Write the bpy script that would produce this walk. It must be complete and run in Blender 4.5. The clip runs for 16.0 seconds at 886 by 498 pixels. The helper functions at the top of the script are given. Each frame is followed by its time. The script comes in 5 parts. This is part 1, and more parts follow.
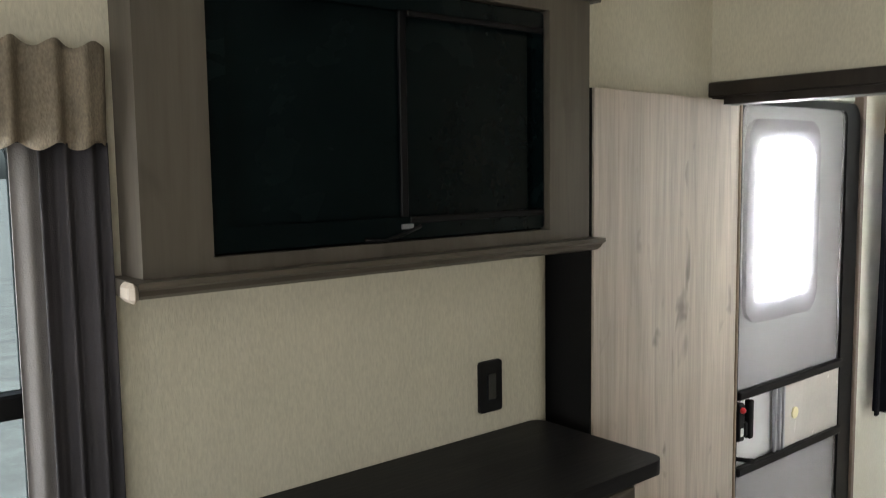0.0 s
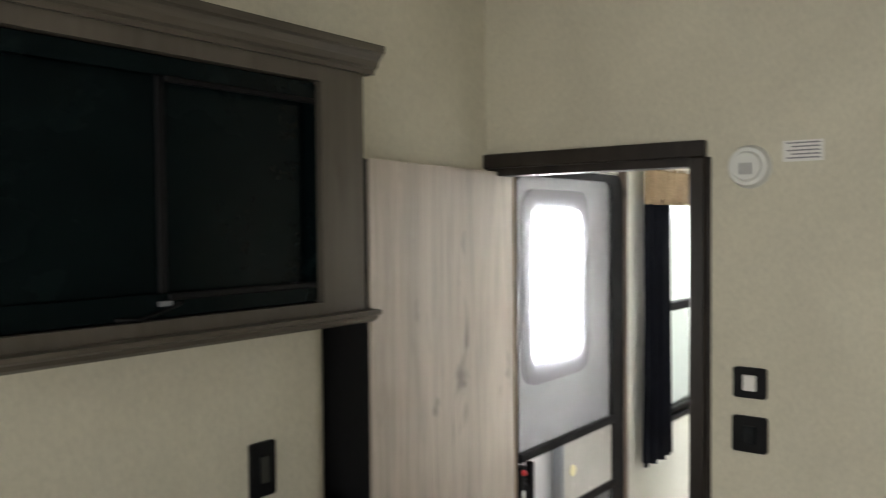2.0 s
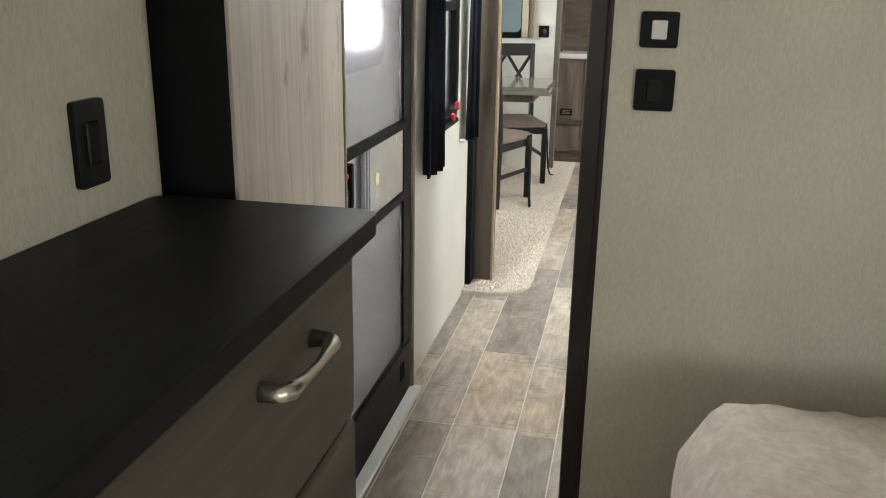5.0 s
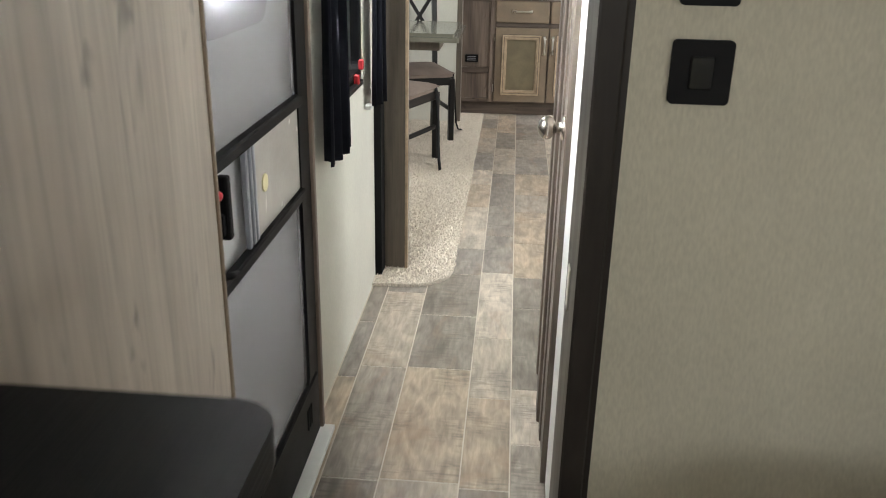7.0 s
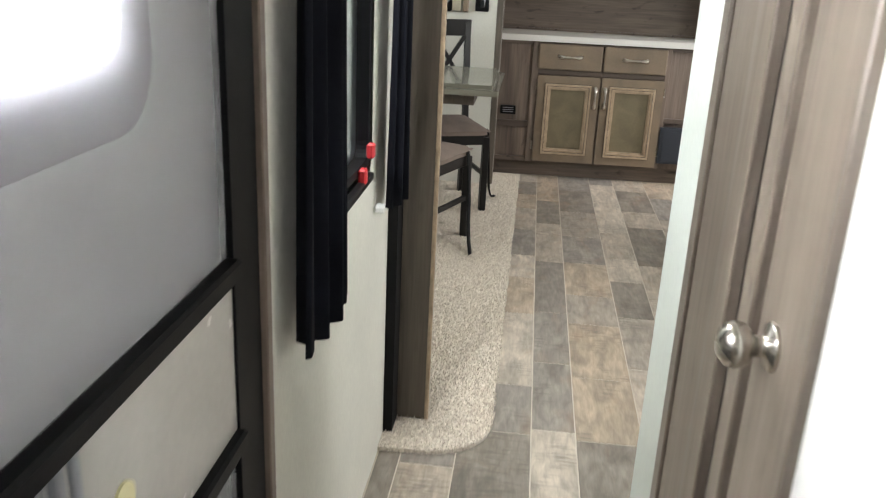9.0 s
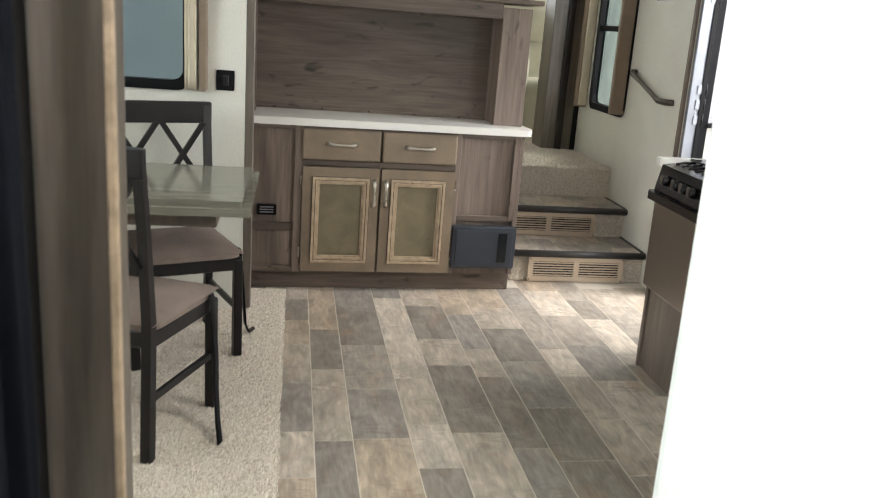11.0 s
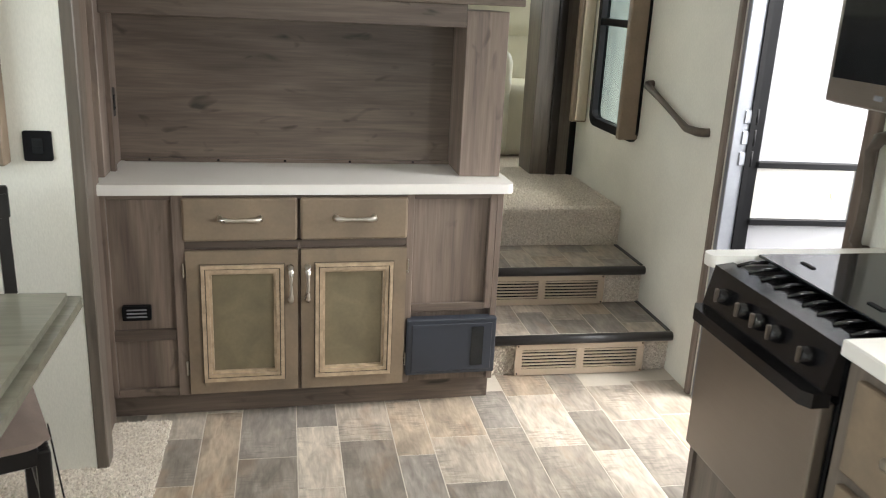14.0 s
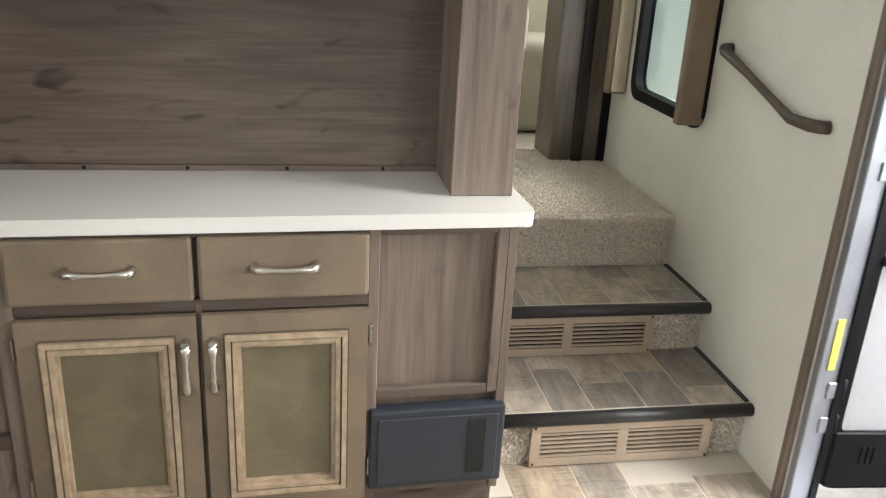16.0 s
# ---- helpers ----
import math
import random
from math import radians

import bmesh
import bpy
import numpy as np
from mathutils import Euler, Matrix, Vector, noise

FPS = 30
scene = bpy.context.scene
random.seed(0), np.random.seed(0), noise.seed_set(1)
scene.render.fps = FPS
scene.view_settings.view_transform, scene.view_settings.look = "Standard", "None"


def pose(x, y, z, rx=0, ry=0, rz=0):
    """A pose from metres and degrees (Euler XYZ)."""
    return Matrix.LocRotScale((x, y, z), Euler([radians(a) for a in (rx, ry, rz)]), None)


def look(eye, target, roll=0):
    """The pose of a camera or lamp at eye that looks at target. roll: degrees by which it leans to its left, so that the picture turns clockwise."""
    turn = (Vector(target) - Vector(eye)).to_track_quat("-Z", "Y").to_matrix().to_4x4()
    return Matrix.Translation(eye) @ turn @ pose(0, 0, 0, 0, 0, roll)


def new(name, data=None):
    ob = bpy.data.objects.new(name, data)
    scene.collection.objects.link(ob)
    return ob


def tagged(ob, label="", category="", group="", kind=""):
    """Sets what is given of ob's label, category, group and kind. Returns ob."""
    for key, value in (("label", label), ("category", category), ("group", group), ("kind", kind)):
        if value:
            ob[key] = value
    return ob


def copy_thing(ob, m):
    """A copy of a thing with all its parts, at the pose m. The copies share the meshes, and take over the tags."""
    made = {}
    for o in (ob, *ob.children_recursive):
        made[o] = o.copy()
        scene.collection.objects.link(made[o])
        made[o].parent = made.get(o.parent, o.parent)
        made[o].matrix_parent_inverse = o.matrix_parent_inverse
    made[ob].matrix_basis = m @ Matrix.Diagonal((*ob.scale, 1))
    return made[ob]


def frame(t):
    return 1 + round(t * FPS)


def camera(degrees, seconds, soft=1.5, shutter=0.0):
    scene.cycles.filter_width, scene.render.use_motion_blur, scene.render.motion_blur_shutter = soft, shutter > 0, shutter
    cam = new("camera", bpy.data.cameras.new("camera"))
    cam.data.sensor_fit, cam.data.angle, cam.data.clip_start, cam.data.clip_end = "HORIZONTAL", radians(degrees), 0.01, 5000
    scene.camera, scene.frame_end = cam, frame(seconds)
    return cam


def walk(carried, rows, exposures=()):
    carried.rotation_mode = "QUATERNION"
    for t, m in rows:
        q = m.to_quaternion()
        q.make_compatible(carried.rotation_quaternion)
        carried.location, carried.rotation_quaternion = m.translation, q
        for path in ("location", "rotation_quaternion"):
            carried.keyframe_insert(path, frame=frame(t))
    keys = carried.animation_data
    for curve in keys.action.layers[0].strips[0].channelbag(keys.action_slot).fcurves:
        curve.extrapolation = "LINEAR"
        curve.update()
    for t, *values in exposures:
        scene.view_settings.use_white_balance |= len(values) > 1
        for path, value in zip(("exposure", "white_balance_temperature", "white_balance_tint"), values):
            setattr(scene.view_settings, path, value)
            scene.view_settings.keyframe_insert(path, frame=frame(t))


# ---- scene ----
cam = camera(55.9, 16.0, soft=1.0, shutter=0.4)
PATH = [
    (0, (0.606, 0.215, 1.649), (1.867, 1.755, 1.454), -0.8),
    (0.5, (0.595, 0.214, 1.668), (1.89, 1.734, 1.551), 0.7),
    (1, (0.595, 0.223, 1.68), (1.935, 1.706, 1.614), 1.3),
    (1.5, (0.622, 0.219, 1.69), (2.038, 1.631, 1.647), 0.5),
    (2, (0.676, 0.204, 1.673), (2.27, 1.411, 1.613), -0.5),
    (2.5, (0.759, 0.248, 1.632), (2.549, 1.136, 1.523), -0.2),
    (3, (0.811, 0.433, 1.574), (2.718, 1.0, 1.366), -0.4),
    (3.5, (0.81, 0.508, 1.52), (2.733, 0.944, 1.185), 0.7),
    (4, (0.791, 0.574, 1.435), (2.684, 1.027, 0.975), 1.0),
    (4.2, (0.796, 0.662, 1.4), (2.678, 1.108, 0.89), 0.8),
    (6.3, (1.185, 0.911, 1.368), (3.036, 1.234, 0.683), 1.0),
    (6.5, (1.281, 0.946, 1.354), (3.137, 1.212, 0.658), 1.0),
    (7, (1.472, 1.011, 1.369), (3.329, 1.155, 0.641), 1.2),
    (7.5, (1.726, 0.977, 1.336), (3.567, 1.215, 0.596), 3.5),
    (8, (1.951, 1.0, 1.343), (3.768, 1.385, 0.601), 4.6),
    (8.5, (2.23, 1.1, 1.358), (4.07, 1.394, 0.633), 3.8),
    (9, (2.502, 1.178, 1.334), (4.38, 1.358, 0.67), 2.8),
    (9.5, (2.831, 1.256, 1.281), (4.741, 1.358, 0.694), 1.6),
    (10, (3.084, 1.281, 1.286), (5.003, 1.121, 0.747), 4.8),
    (10.2, (3.193, 1.276, 1.295), (5.106, 1.008, 0.777), 5.1),
    (11.2, (3.74, 1.17, 1.43), (5.67, 0.80, 0.90), 4.6),
    (12.0, (4.17, 1.0, 1.54), (6.08, 0.66, 1.00), 4.1),
    (12.3, (4.335, 0.90, 1.567), (6.238, 0.60, 1.025), 3.8),
    (12.5, (4.386, 0.83, 1.573), (6.288, 0.546, 1.023), 3.4),
    (13, (4.57, 0.807, 1.574), (6.471, 0.563, 1.001), 2.3),
    (13.5, (4.759, 0.796, 1.567), (6.649, 0.518, 0.974), 2.2),
    (14, (4.941, 0.796, 1.557), (6.818, 0.428, 0.97), 2.8),
    (14.5, (5.22, 0.69, 1.539), (7.091, 0.325, 0.935), 3.4),
    (15, (5.463, 0.614, 1.516), (7.324, 0.287, 0.859), 3.9),
    (15.5, (5.742, 0.596, 1.526), (7.585, 0.231, 0.839), 3.2),
    (16, (6.039, 0.537, 1.502), (7.876, 0.184, 0.793), 3.2),
]
EXPOSURES = [(0.0, 2.05), (2.5, 1.95), (4.2, 1.9), (6.5, 1.8), (7.5, 1.62), (9.0, 1.5), (10.2, 1.6), (12.5, 1.72), (14.0, 1.78), (16.0, 1.9)]
walk(cam, [(t, look(eye, target, roll)) for t, eye, target, roll in PATH], EXPOSURES)

# ---- world, sun, window light and added fill ----
world = bpy.data.worlds.new("sky_world")
scene.world = world
world.use_nodes = True
_sky = world.node_tree.nodes.new("ShaderNodeTexSky")
_sky.sky_type, _sky.sun_disc = "NISHITA", False
_sky.sun_elevation, _sky.sun_rotation = radians(50), radians(200)
_sky.air_density, _sky.dust_density = 1.0, 4.0
_hsv = world.node_tree.nodes.new("ShaderNodeHueSaturation")
_hsv.inputs["Saturation"].default_value = 0.35
world.node_tree.links.new(_sky.outputs[0], _hsv.inputs["Color"])
world.node_tree.links.new(_hsv.outputs[0], world.node_tree.nodes["Background"].inputs["Color"])
world.node_tree.nodes["Background"].inputs["Strength"].default_value = 0.14

_sun = bpy.data.lights.new("sun", "SUN")
_sun.energy, _sun.angle, _sun.color = 0.7, radians(30), (1.0, 0.97, 0.93)
new("sun", _sun).matrix_world = look((6, -12, 16), (6, 0, 0))


def area_lamp(name, eye, target, sx, sy, watts, colour=(1.0, 1.0, 1.0)):
    d = bpy.data.lights.new(name, "AREA")
    d.shape, d.size, d.size_y, d.energy, d.color = "RECTANGLE", sx, sy, watts, colour
    ob = new(name, d)
    ob.matrix_world = look(eye, target)
    return ob


# daylight standing in the openings, some of them added out of view
area_lamp("light_bed_window", (0.45, 1.495, 1.37), (1.5, -0.4, 0.7), 0.75, 0.6, 2.8, (1.0, 1.0, 0.97))
# bedroom side and rear lamps are fill, set in added, unseen openings
area_lamp("fill_bed_side", (-0.7, -1.55, 1.35), (2.5, 0.8, 0.6), 1.1, 0.8, 3.2, (1.0, 0.99, 0.95))
area_lamp("fill_bed_rear", (-1.97, -0.5, 1.35), (2.5, 0.0, 0.4), 1.1, 0.8, 4, (0.98, 1.0, 1.0))
area_lamp("light_rear_door_window", (3.015, 1.63, 1.475), (3.0, 0, 1.0), 0.36, 0.54, 17)
area_lamp("light_hall_window", (4.1, 1.54, 1.77), (4.0, 1.15, 0.3), 0.42, 0.12, 7)
# dinette lamp is added fill behind an unseen back window
area_lamp("fill_dinette", (6.1, 2.44, 1.5), (6.1, 0, 0.8), 1.7, 0.85, 8)
area_lamp("light_entry", (7.42, -1.75, 1.55), (8.3, 0.5, 0.5), 0.9, 1.5, 22)
# upper side lamp is added fill; its window is out of view
area_lamp("fill_upper_side", (10.9, -1.69, 1.72), (10.3, 1.0, 0.8), 1.3, 0.75, 12)
area_lamp("light_upper_end_window", (12.29, -0.3, 1.72), (9.0, -0.2, 1.0), 1.2, 0.6, 11)
# kitchen lamp is added fill in an unseen wall opening
area_lamp("fill_kitchen", (5.35, -0.94, 1.55), (5.6, 1.2, 0.0), 0.95, 0.55, 16)


# ---- materials ----
def mat(name, base, rough=0.6, metal=0.0, vary=0.12, scale=6.0, stretch=(1, 1, 1), bump=0.15, bscale=80.0, bstretch=None,
        second=None, rand=0.0, fine=0.0, trans=0.0, spec=0.5):
    """Base colour with variation at two scales, optional second colour, bump."""
    m = bpy.data.materials.new(name)
    m.use_nodes = True
    nt = m.node_tree
    n, l = nt.nodes, nt.links
    b = n["Principled BSDF"]
    b.inputs["Roughness"].default_value, b.inputs["Metallic"].default_value = rough, metal
    b.inputs["Specular IOR Level"].default_value = spec
    b.inputs["Transmission Weight"].default_value = trans
    tc = n.new("ShaderNodeTexCoord")
    info = n.new("ShaderNodeObjectInfo")
    off = n.new("ShaderNodeVectorMath")
    off.operation = "MULTIPLY_ADD"
    comb = n.new("ShaderNodeCombineXYZ")
    for i in range(3):
        l.new(info.outputs["Random"], comb.inputs[i])
    l.new(comb.outputs[0], off.inputs[0])
    off.inputs[1].default_value = (17.3, 31.7, 23.9)
    l.new(tc.outputs["Object"], off.inputs[2])

    def tex(s, st, detail=5.0, dist=0.0):
        mp = n.new("ShaderNodeMapping")
        mp.inputs["Scale"].default_value = st
        l.new(off.outputs[0], mp.inputs["Vector"])
        t = n.new("ShaderNodeTexNoise")
        t.inputs["Scale"].default_value, t.inputs["Detail"].default_value, t.inputs["Distortion"].default_value = s, detail, dist
        l.new(mp.outputs[0], t.inputs["Vector"])
        return t

    big, small = tex(scale, stretch, 6.0, 0.6), tex(bscale, bstretch or stretch, 4.0)
    ramp = n.new("ShaderNodeValToRGB")
    lo = [max(0, c * (1 - vary)) for c in base]
    hi = [min(1, c * (1 + vary)) for c in base] if second is None else second
    ramp.color_ramp.elements[0].position, ramp.color_ramp.elements[1].position = 0.35, 0.66
    ramp.color_ramp.elements[0].color, ramp.color_ramp.elements[1].color = (*lo, 1), (*hi, 1)
    l.new(big.outputs["Fac"], ramp.inputs["Fac"])
    col = ramp.outputs["Color"]
    mul = n.new("ShaderNodeMix")
    mul.data_type, mul.blend_type = "RGBA", "MULTIPLY"
    mul.inputs[0].default_value = 1.0
    mr = n.new("ShaderNodeMapRange")
    mr.inputs["From Min"].default_value, mr.inputs["From Max"].default_value = 0.3, 0.7
    f = fine or vary * 0.6
    mr.inputs["To Min"].default_value, mr.inputs["To Max"].default_value = 1 - f, 1 + f * 0.5
    l.new(small.outputs["Fac"], mr.inputs["Value"])
    l.new(col, mul.inputs[6])
    l.new(mr.outputs[0], mul.inputs[7])
    col = mul.outputs[2]
    if rand:
        m2 = n.new("ShaderNodeMix")
        m2.data_type, m2.blend_type = "RGBA", "MULTIPLY"
        m2.inputs[0].default_value = 1.0
        r2 = n.new("ShaderNodeMapRange")
        r2.inputs["To Min"].default_value, r2.inputs["To Max"].default_value = 1 - rand, 1 + rand
        l.new(info.outputs["Random"], r2.inputs["Value"])
        l.new(col, m2.inputs[6])
        l.new(r2.outputs[0], m2.inputs[7])
        col = m2.outputs[2]
    l.new(col, b.inputs["Base Color"])
    rr = n.new("ShaderNodeMapRange")
    rr.inputs["To Min"].default_value, rr.inputs["To Max"].default_value = max(0.02, rough - 0.1), min(1, rough + 0.1)
    l.new(big.outputs["Fac"], rr.inputs["Value"])
    l.new(rr.outputs[0], b.inputs["Roughness"])
    if bump:
        bp = n.new("ShaderNodeBump")
        bp.inputs["Strength"].default_value, bp.inputs["Distance"].default_value = bump, 0.002
        l.new(small.outputs["Fac"], bp.inputs["Height"])
        l.new(bp.outputs[0], b.inputs["Normal"])
    return m


def wood(name, lo, hi, axis, rough=0.5, knots=0.0, grain=1.0):
    """Printed wood grain running along one axis, with darker streaks and knots."""
    m = bpy.data.materials.new(name)
    m.use_nodes = True
    n, l = m.node_tree.nodes, m.node_tree.links
    b = n["Principled BSDF"]
    b.inputs["Roughness"].default_value = rough
    tc = n.new("ShaderNodeTexCoord")

    def st(a, c):
        return tuple(a if k == axis else c for k in "xyz")

    def tex(s, stretch, detail, dist):
        mp = n.new("ShaderNodeMapping")
        mp.inputs["Scale"].default_value = stretch
        l.new(tc.outputs["Object"], mp.inputs["Vector"])
        t = n.new("ShaderNodeTexNoise")
        t.inputs["Scale"].default_value, t.inputs["Detail"].default_value, t.inputs["Distortion"].default_value = s, detail, dist
        l.new(mp.outputs[0], t.inputs["Vector"])
        return t.outputs["Fac"]

    wide, fine, spots = tex(4, st(0.16, 1), 4, 0.7), tex(110, st(0.05, 1), 6, 0.5), tex(15, st(0.45, 1.0), 2, 0.6)
    ramp = n.new("ShaderNodeValToRGB")
    ramp.color_ramp.elements[0].position, ramp.color_ramp.elements[1].position = 0.3, 0.7
    ramp.color_ramp.elements[0].color, ramp.color_ramp.elements[1].color = (*lo, 1), (*hi, 1)
    l.new(wide, ramp.inputs["Fac"])

    def dark(col, src, f0, f1, t0, t1):
        r = n.new("ShaderNodeMapRange")
        r.inputs["From Min"].default_value, r.inputs["From Max"].default_value = f0, f1
        r.inputs["To Min"].default_value, r.inputs["To Max"].default_value = t0, t1
        l.new(src, r.inputs["Value"])
        mx = n.new("ShaderNodeMix")
        mx.data_type, mx.blend_type = "RGBA", "MULTIPLY"
        mx.inputs[0].default_value = 1.0
        l.new(col, mx.inputs[6])
        l.new(r.outputs[0], mx.inputs[7])
        return mx.outputs[2]

    col = dark(ramp.outputs["Color"], fine, 0.32, 0.62, 1 - 0.16 * grain, 1.04)
    col = dark(col, tex(24, st(0.07, 1), 7, 1.0), 0.34, 0.62, 1 - 0.20 * grain, 1.05)
    if knots:
        col = dark(col, spots, 0.24, 0.36, 1 - knots, 1.0)
    l.new(col, b.inputs["Base Color"])
    bp = n.new("ShaderNodeBump")
    bp.inputs["Strength"].default_value, bp.inputs["Distance"].default_value = 0.15, 0.001
    l.new(fine, bp.inputs["Height"])
    l.new(bp.outputs[0], b.inputs["Normal"])
    return m


WALL = mat("beige_wallpaper", (0.60, 0.57, 0.465), 0.75, vary=0.05, scale=3, bump=0.35, bscale=230, bstretch=(1, 1, 0.35), fine=0.10)
HALLW = mat("cream_wallpaper", (0.72, 0.71, 0.64), 0.75, vary=0.04, scale=3, bump=0.3, bscale=230, bstretch=(1, 1, 0.35), fine=0.06)
BATHW = mat("pale_wallpaper", (0.60, 0.645, 0.60), 0.7, vary=0.03, scale=3, bump=0.25, bscale=200, bstretch=(1, 1, 0.3), fine=0.05)
WHITE = mat("white_vinyl", (0.70, 0.71, 0.69), 0.5, vary=0.03, bump=0.1)
CEIL = mat("white_ceiling", (0.80, 0.79, 0.75), 0.7, vary=0.03, bump=0.2, bscale=120)
PANEL = wood("pale_grey_wood", (0.43, 0.37, 0.315), (0.57, 0.505, 0.44), "z", 0.45, 0.5, 0.8)
TVWOOD = wood("taupe_wood", (0.085, 0.074, 0.060), (0.125, 0.108, 0.089), "z", 0.5, 0.2, 0.6)
TVTRIM = wood("taupe_trim", (0.085, 0.074, 0.060), (0.125, 0.108, 0.089), "x", 0.4)
HUTV = wood("brown_wood_upright", (0.112, 0.083, 0.066), (0.262, 0.202, 0.163), "z", 0.5, 0.5, 1.2)
# same brown wood toned darker, carrying the shade of the hutch back
HUTH = wood("brown_wood_level_shaded", (0.085, 0.062, 0.049), (0.19, 0.146, 0.116), "y", 0.5, 0.75, 1.2)
HUTX = wood("brown_wood_deep", (0.105, 0.078, 0.062), (0.235, 0.183, 0.147), "x", 0.5, 0.3)
POST = wood("grey_brown_post", (0.115, 0.096, 0.077), (0.185, 0.153, 0.125), "z", 0.4, 0.2)
BATHD = wood("brown_door_wood", (0.115, 0.092, 0.074), (0.20, 0.164, 0.134), "z", 0.45, 0.3)
DOORW = mat("glazed_maple", (0.205, 0.157, 0.112), 0.42, vary=0.10, scale=5, bump=0.06, second=(0.245, 0.185, 0.125))
DOORC = mat("glazed_maple_panel", (0.175, 0.145, 0.09), 0.45, vary=0.12, scale=9, bump=0.06, second=(0.205, 0.17, 0.105))
MOULD = mat("glazed_moulding", (0.42, 0.32, 0.22), 0.4, vary=0.18, scale=25, bump=0.05)
DARKG = mat("dark_glaze", (0.10, 0.075, 0.05), 0.5, vary=0.1)
TRIM = mat("espresso_trim", (0.026, 0.021, 0.018), 0.4, spec=0.3, vary=0.2, scale=20, stretch=(1, 1, 0.2), bump=0.1)
BLACK = mat("black_plastic", (0.006, 0.006, 0.007), 0.5, spec=0.14, vary=0.2, bump=0.08, bscale=300)
SEAL = mat("black_rubber", (0.006, 0.006, 0.0065), 0.7, spec=0.2, vary=0.2)
ENAMEL = mat("black_enamel", (0.006, 0.006, 0.007), 0.22, spec=0.5, vary=0.2, bump=0.03)
GLOSS = mat("black_glass", (0.010, 0.012, 0.014), 0.06, vary=0.1, bump=0.0)
SCREEN = mat("tv_screen", (0.0025, 0.006, 0.0068), 0.25, spec=0.12, vary=0.15, bump=0.0)
DARKTOP = mat("charcoal_laminate", (0.009, 0.0095, 0.0115), 0.5, spec=0.16, vary=0.2, scale=30, stretch=(0.15, 1, 1), bump=0.3, bscale=120, bstretch=(0.08, 1, 1))
DRESS = wood("dark_taupe_drawer", (0.070, 0.060, 0.047), (0.10, 0.087, 0.068), "x", 0.5)
SOLID = mat("white_solid_surface", (0.76, 0.74, 0.70), 0.34, vary=0.01, scale=4, bump=0.0, fine=0.012, bscale=300)
NICKEL = mat("brushed_nickel", (0.62, 0.59, 0.54), 0.28, 1.0, vary=0.06, bump=0.03)
BRONZE = mat("dark_bronze", (0.10, 0.08, 0.065), 0.45, 0.3, vary=0.15, bump=0.05)
STEEL = mat("stainless_steel", (0.36, 0.33, 0.30), 0.36, 1.0, vary=0.05, scale=3, bump=0.05, bscale=300, bstretch=(0.03, 1, 1))
ALU = mat("grey_aluminium", (0.33, 0.345, 0.38), 0.4, 0.6, vary=0.06, bump=0.03)
CARPET = mat("beige_carpet", (0.70, 0.62, 0.52), 0.95, vary=0.22, scale=110, bump=0.6, bscale=260, second=(0.92, 0.86, 0.76), fine=0.16)
LEATHER = mat("cream_leather", (0.44, 0.42, 0.33), 0.42, vary=0.06, scale=5, bump=0.3, bscale=220)
CURTAIN = mat("black_curtain", (0.008, 0.009, 0.014), 0.85, spec=0.1, vary=0.2, bump=0.3, bscale=500)
BEDCUR = mat("purple_grey_curtain", (0.05, 0.047, 0.055), 0.85, vary=0.2, bump=0.3, bscale=500)
VALANCE = mat("tan_linen", (0.40, 0.29, 0.18), 0.9, vary=0.15, scale=12, bump=0.6, bscale=320, bstretch=(1, 1, 0.5), fine=0.25)
BEDVAL = mat("taupe_linen", (0.22, 0.185, 0.14), 0.9, vary=0.15, scale=12, bump=0.6, bscale=320, bstretch=(1, 1, 0.5), fine=0.3)
TANTRIM = mat("tan_padded_lambrequin", (0.22, 0.165, 0.115), 0.6, vary=0.1, bump=0.2)
IVORY = mat("ivory_fabric", (0.62, 0.55, 0.42), 0.85, vary=0.1, bump=0.4, bscale=300)
TABLE = wood("grey_olive_table", (0.15, 0.145, 0.115), (0.21, 0.203, 0.162), "y", 0.13, 0.1, 0.5)
CHAIRM = mat("espresso_lacquer", (0.010, 0.009, 0.0085), 0.35, spec=0.3, vary=0.2, bump=0.05)
SEATM = mat("taupe_suede", (0.20, 0.155, 0.128), 0.9, vary=0.12, scale=9, bump=0.4, bscale=350)
DOORGREY = mat("door_white_skin", (0.72, 0.72, 0.73), 0.45, vary=0.02, bump=0.08, bscale=200)
GASKET = mat("grey_window_frame", (0.22, 0.22, 0.24), 0.45, vary=0.05)
CLEAR = mat("grey_plastic_slide", (0.50, 0.48, 0.45), 0.25, vary=0.05, bump=0.02)
RED = mat("red_plastic", (0.62, 0.03, 0.04), 0.4, vary=0.05)
YELLOW = mat("yellow_sticker", (0.72, 0.66, 0.12), 0.5, vary=0.05)
CREAMST = mat("pale_yellow_sticker", (0.75, 0.70, 0.42), 0.5, vary=0.05)
VENT = mat("tan_metal_grille", (0.47, 0.38, 0.29), 0.4, 0.2, vary=0.06, bump=0.03)
NOSE = mat("charcoal_nosing", (0.028, 0.027, 0.028), 0.38, vary=0.15, bump=0.1)
SLATE = mat("blue_grey_plastic", (0.027, 0.032, 0.043), 0.45, vary=0.06, bump=0.15, bscale=400)
QUILT = mat("ivory_quilt", (0.60, 0.53, 0.45), 0.9, vary=0.10, scale=20, bump=1.0, bscale=60, fine=0.12)
BACKT = mat("glass_tile", (0.66, 0.70, 0.67), 0.12, vary=0.03, bump=0.02, rand=0.05)
PAPER = mat("white_paper", (0.75, 0.74, 0.72), 0.7, vary=0.03)


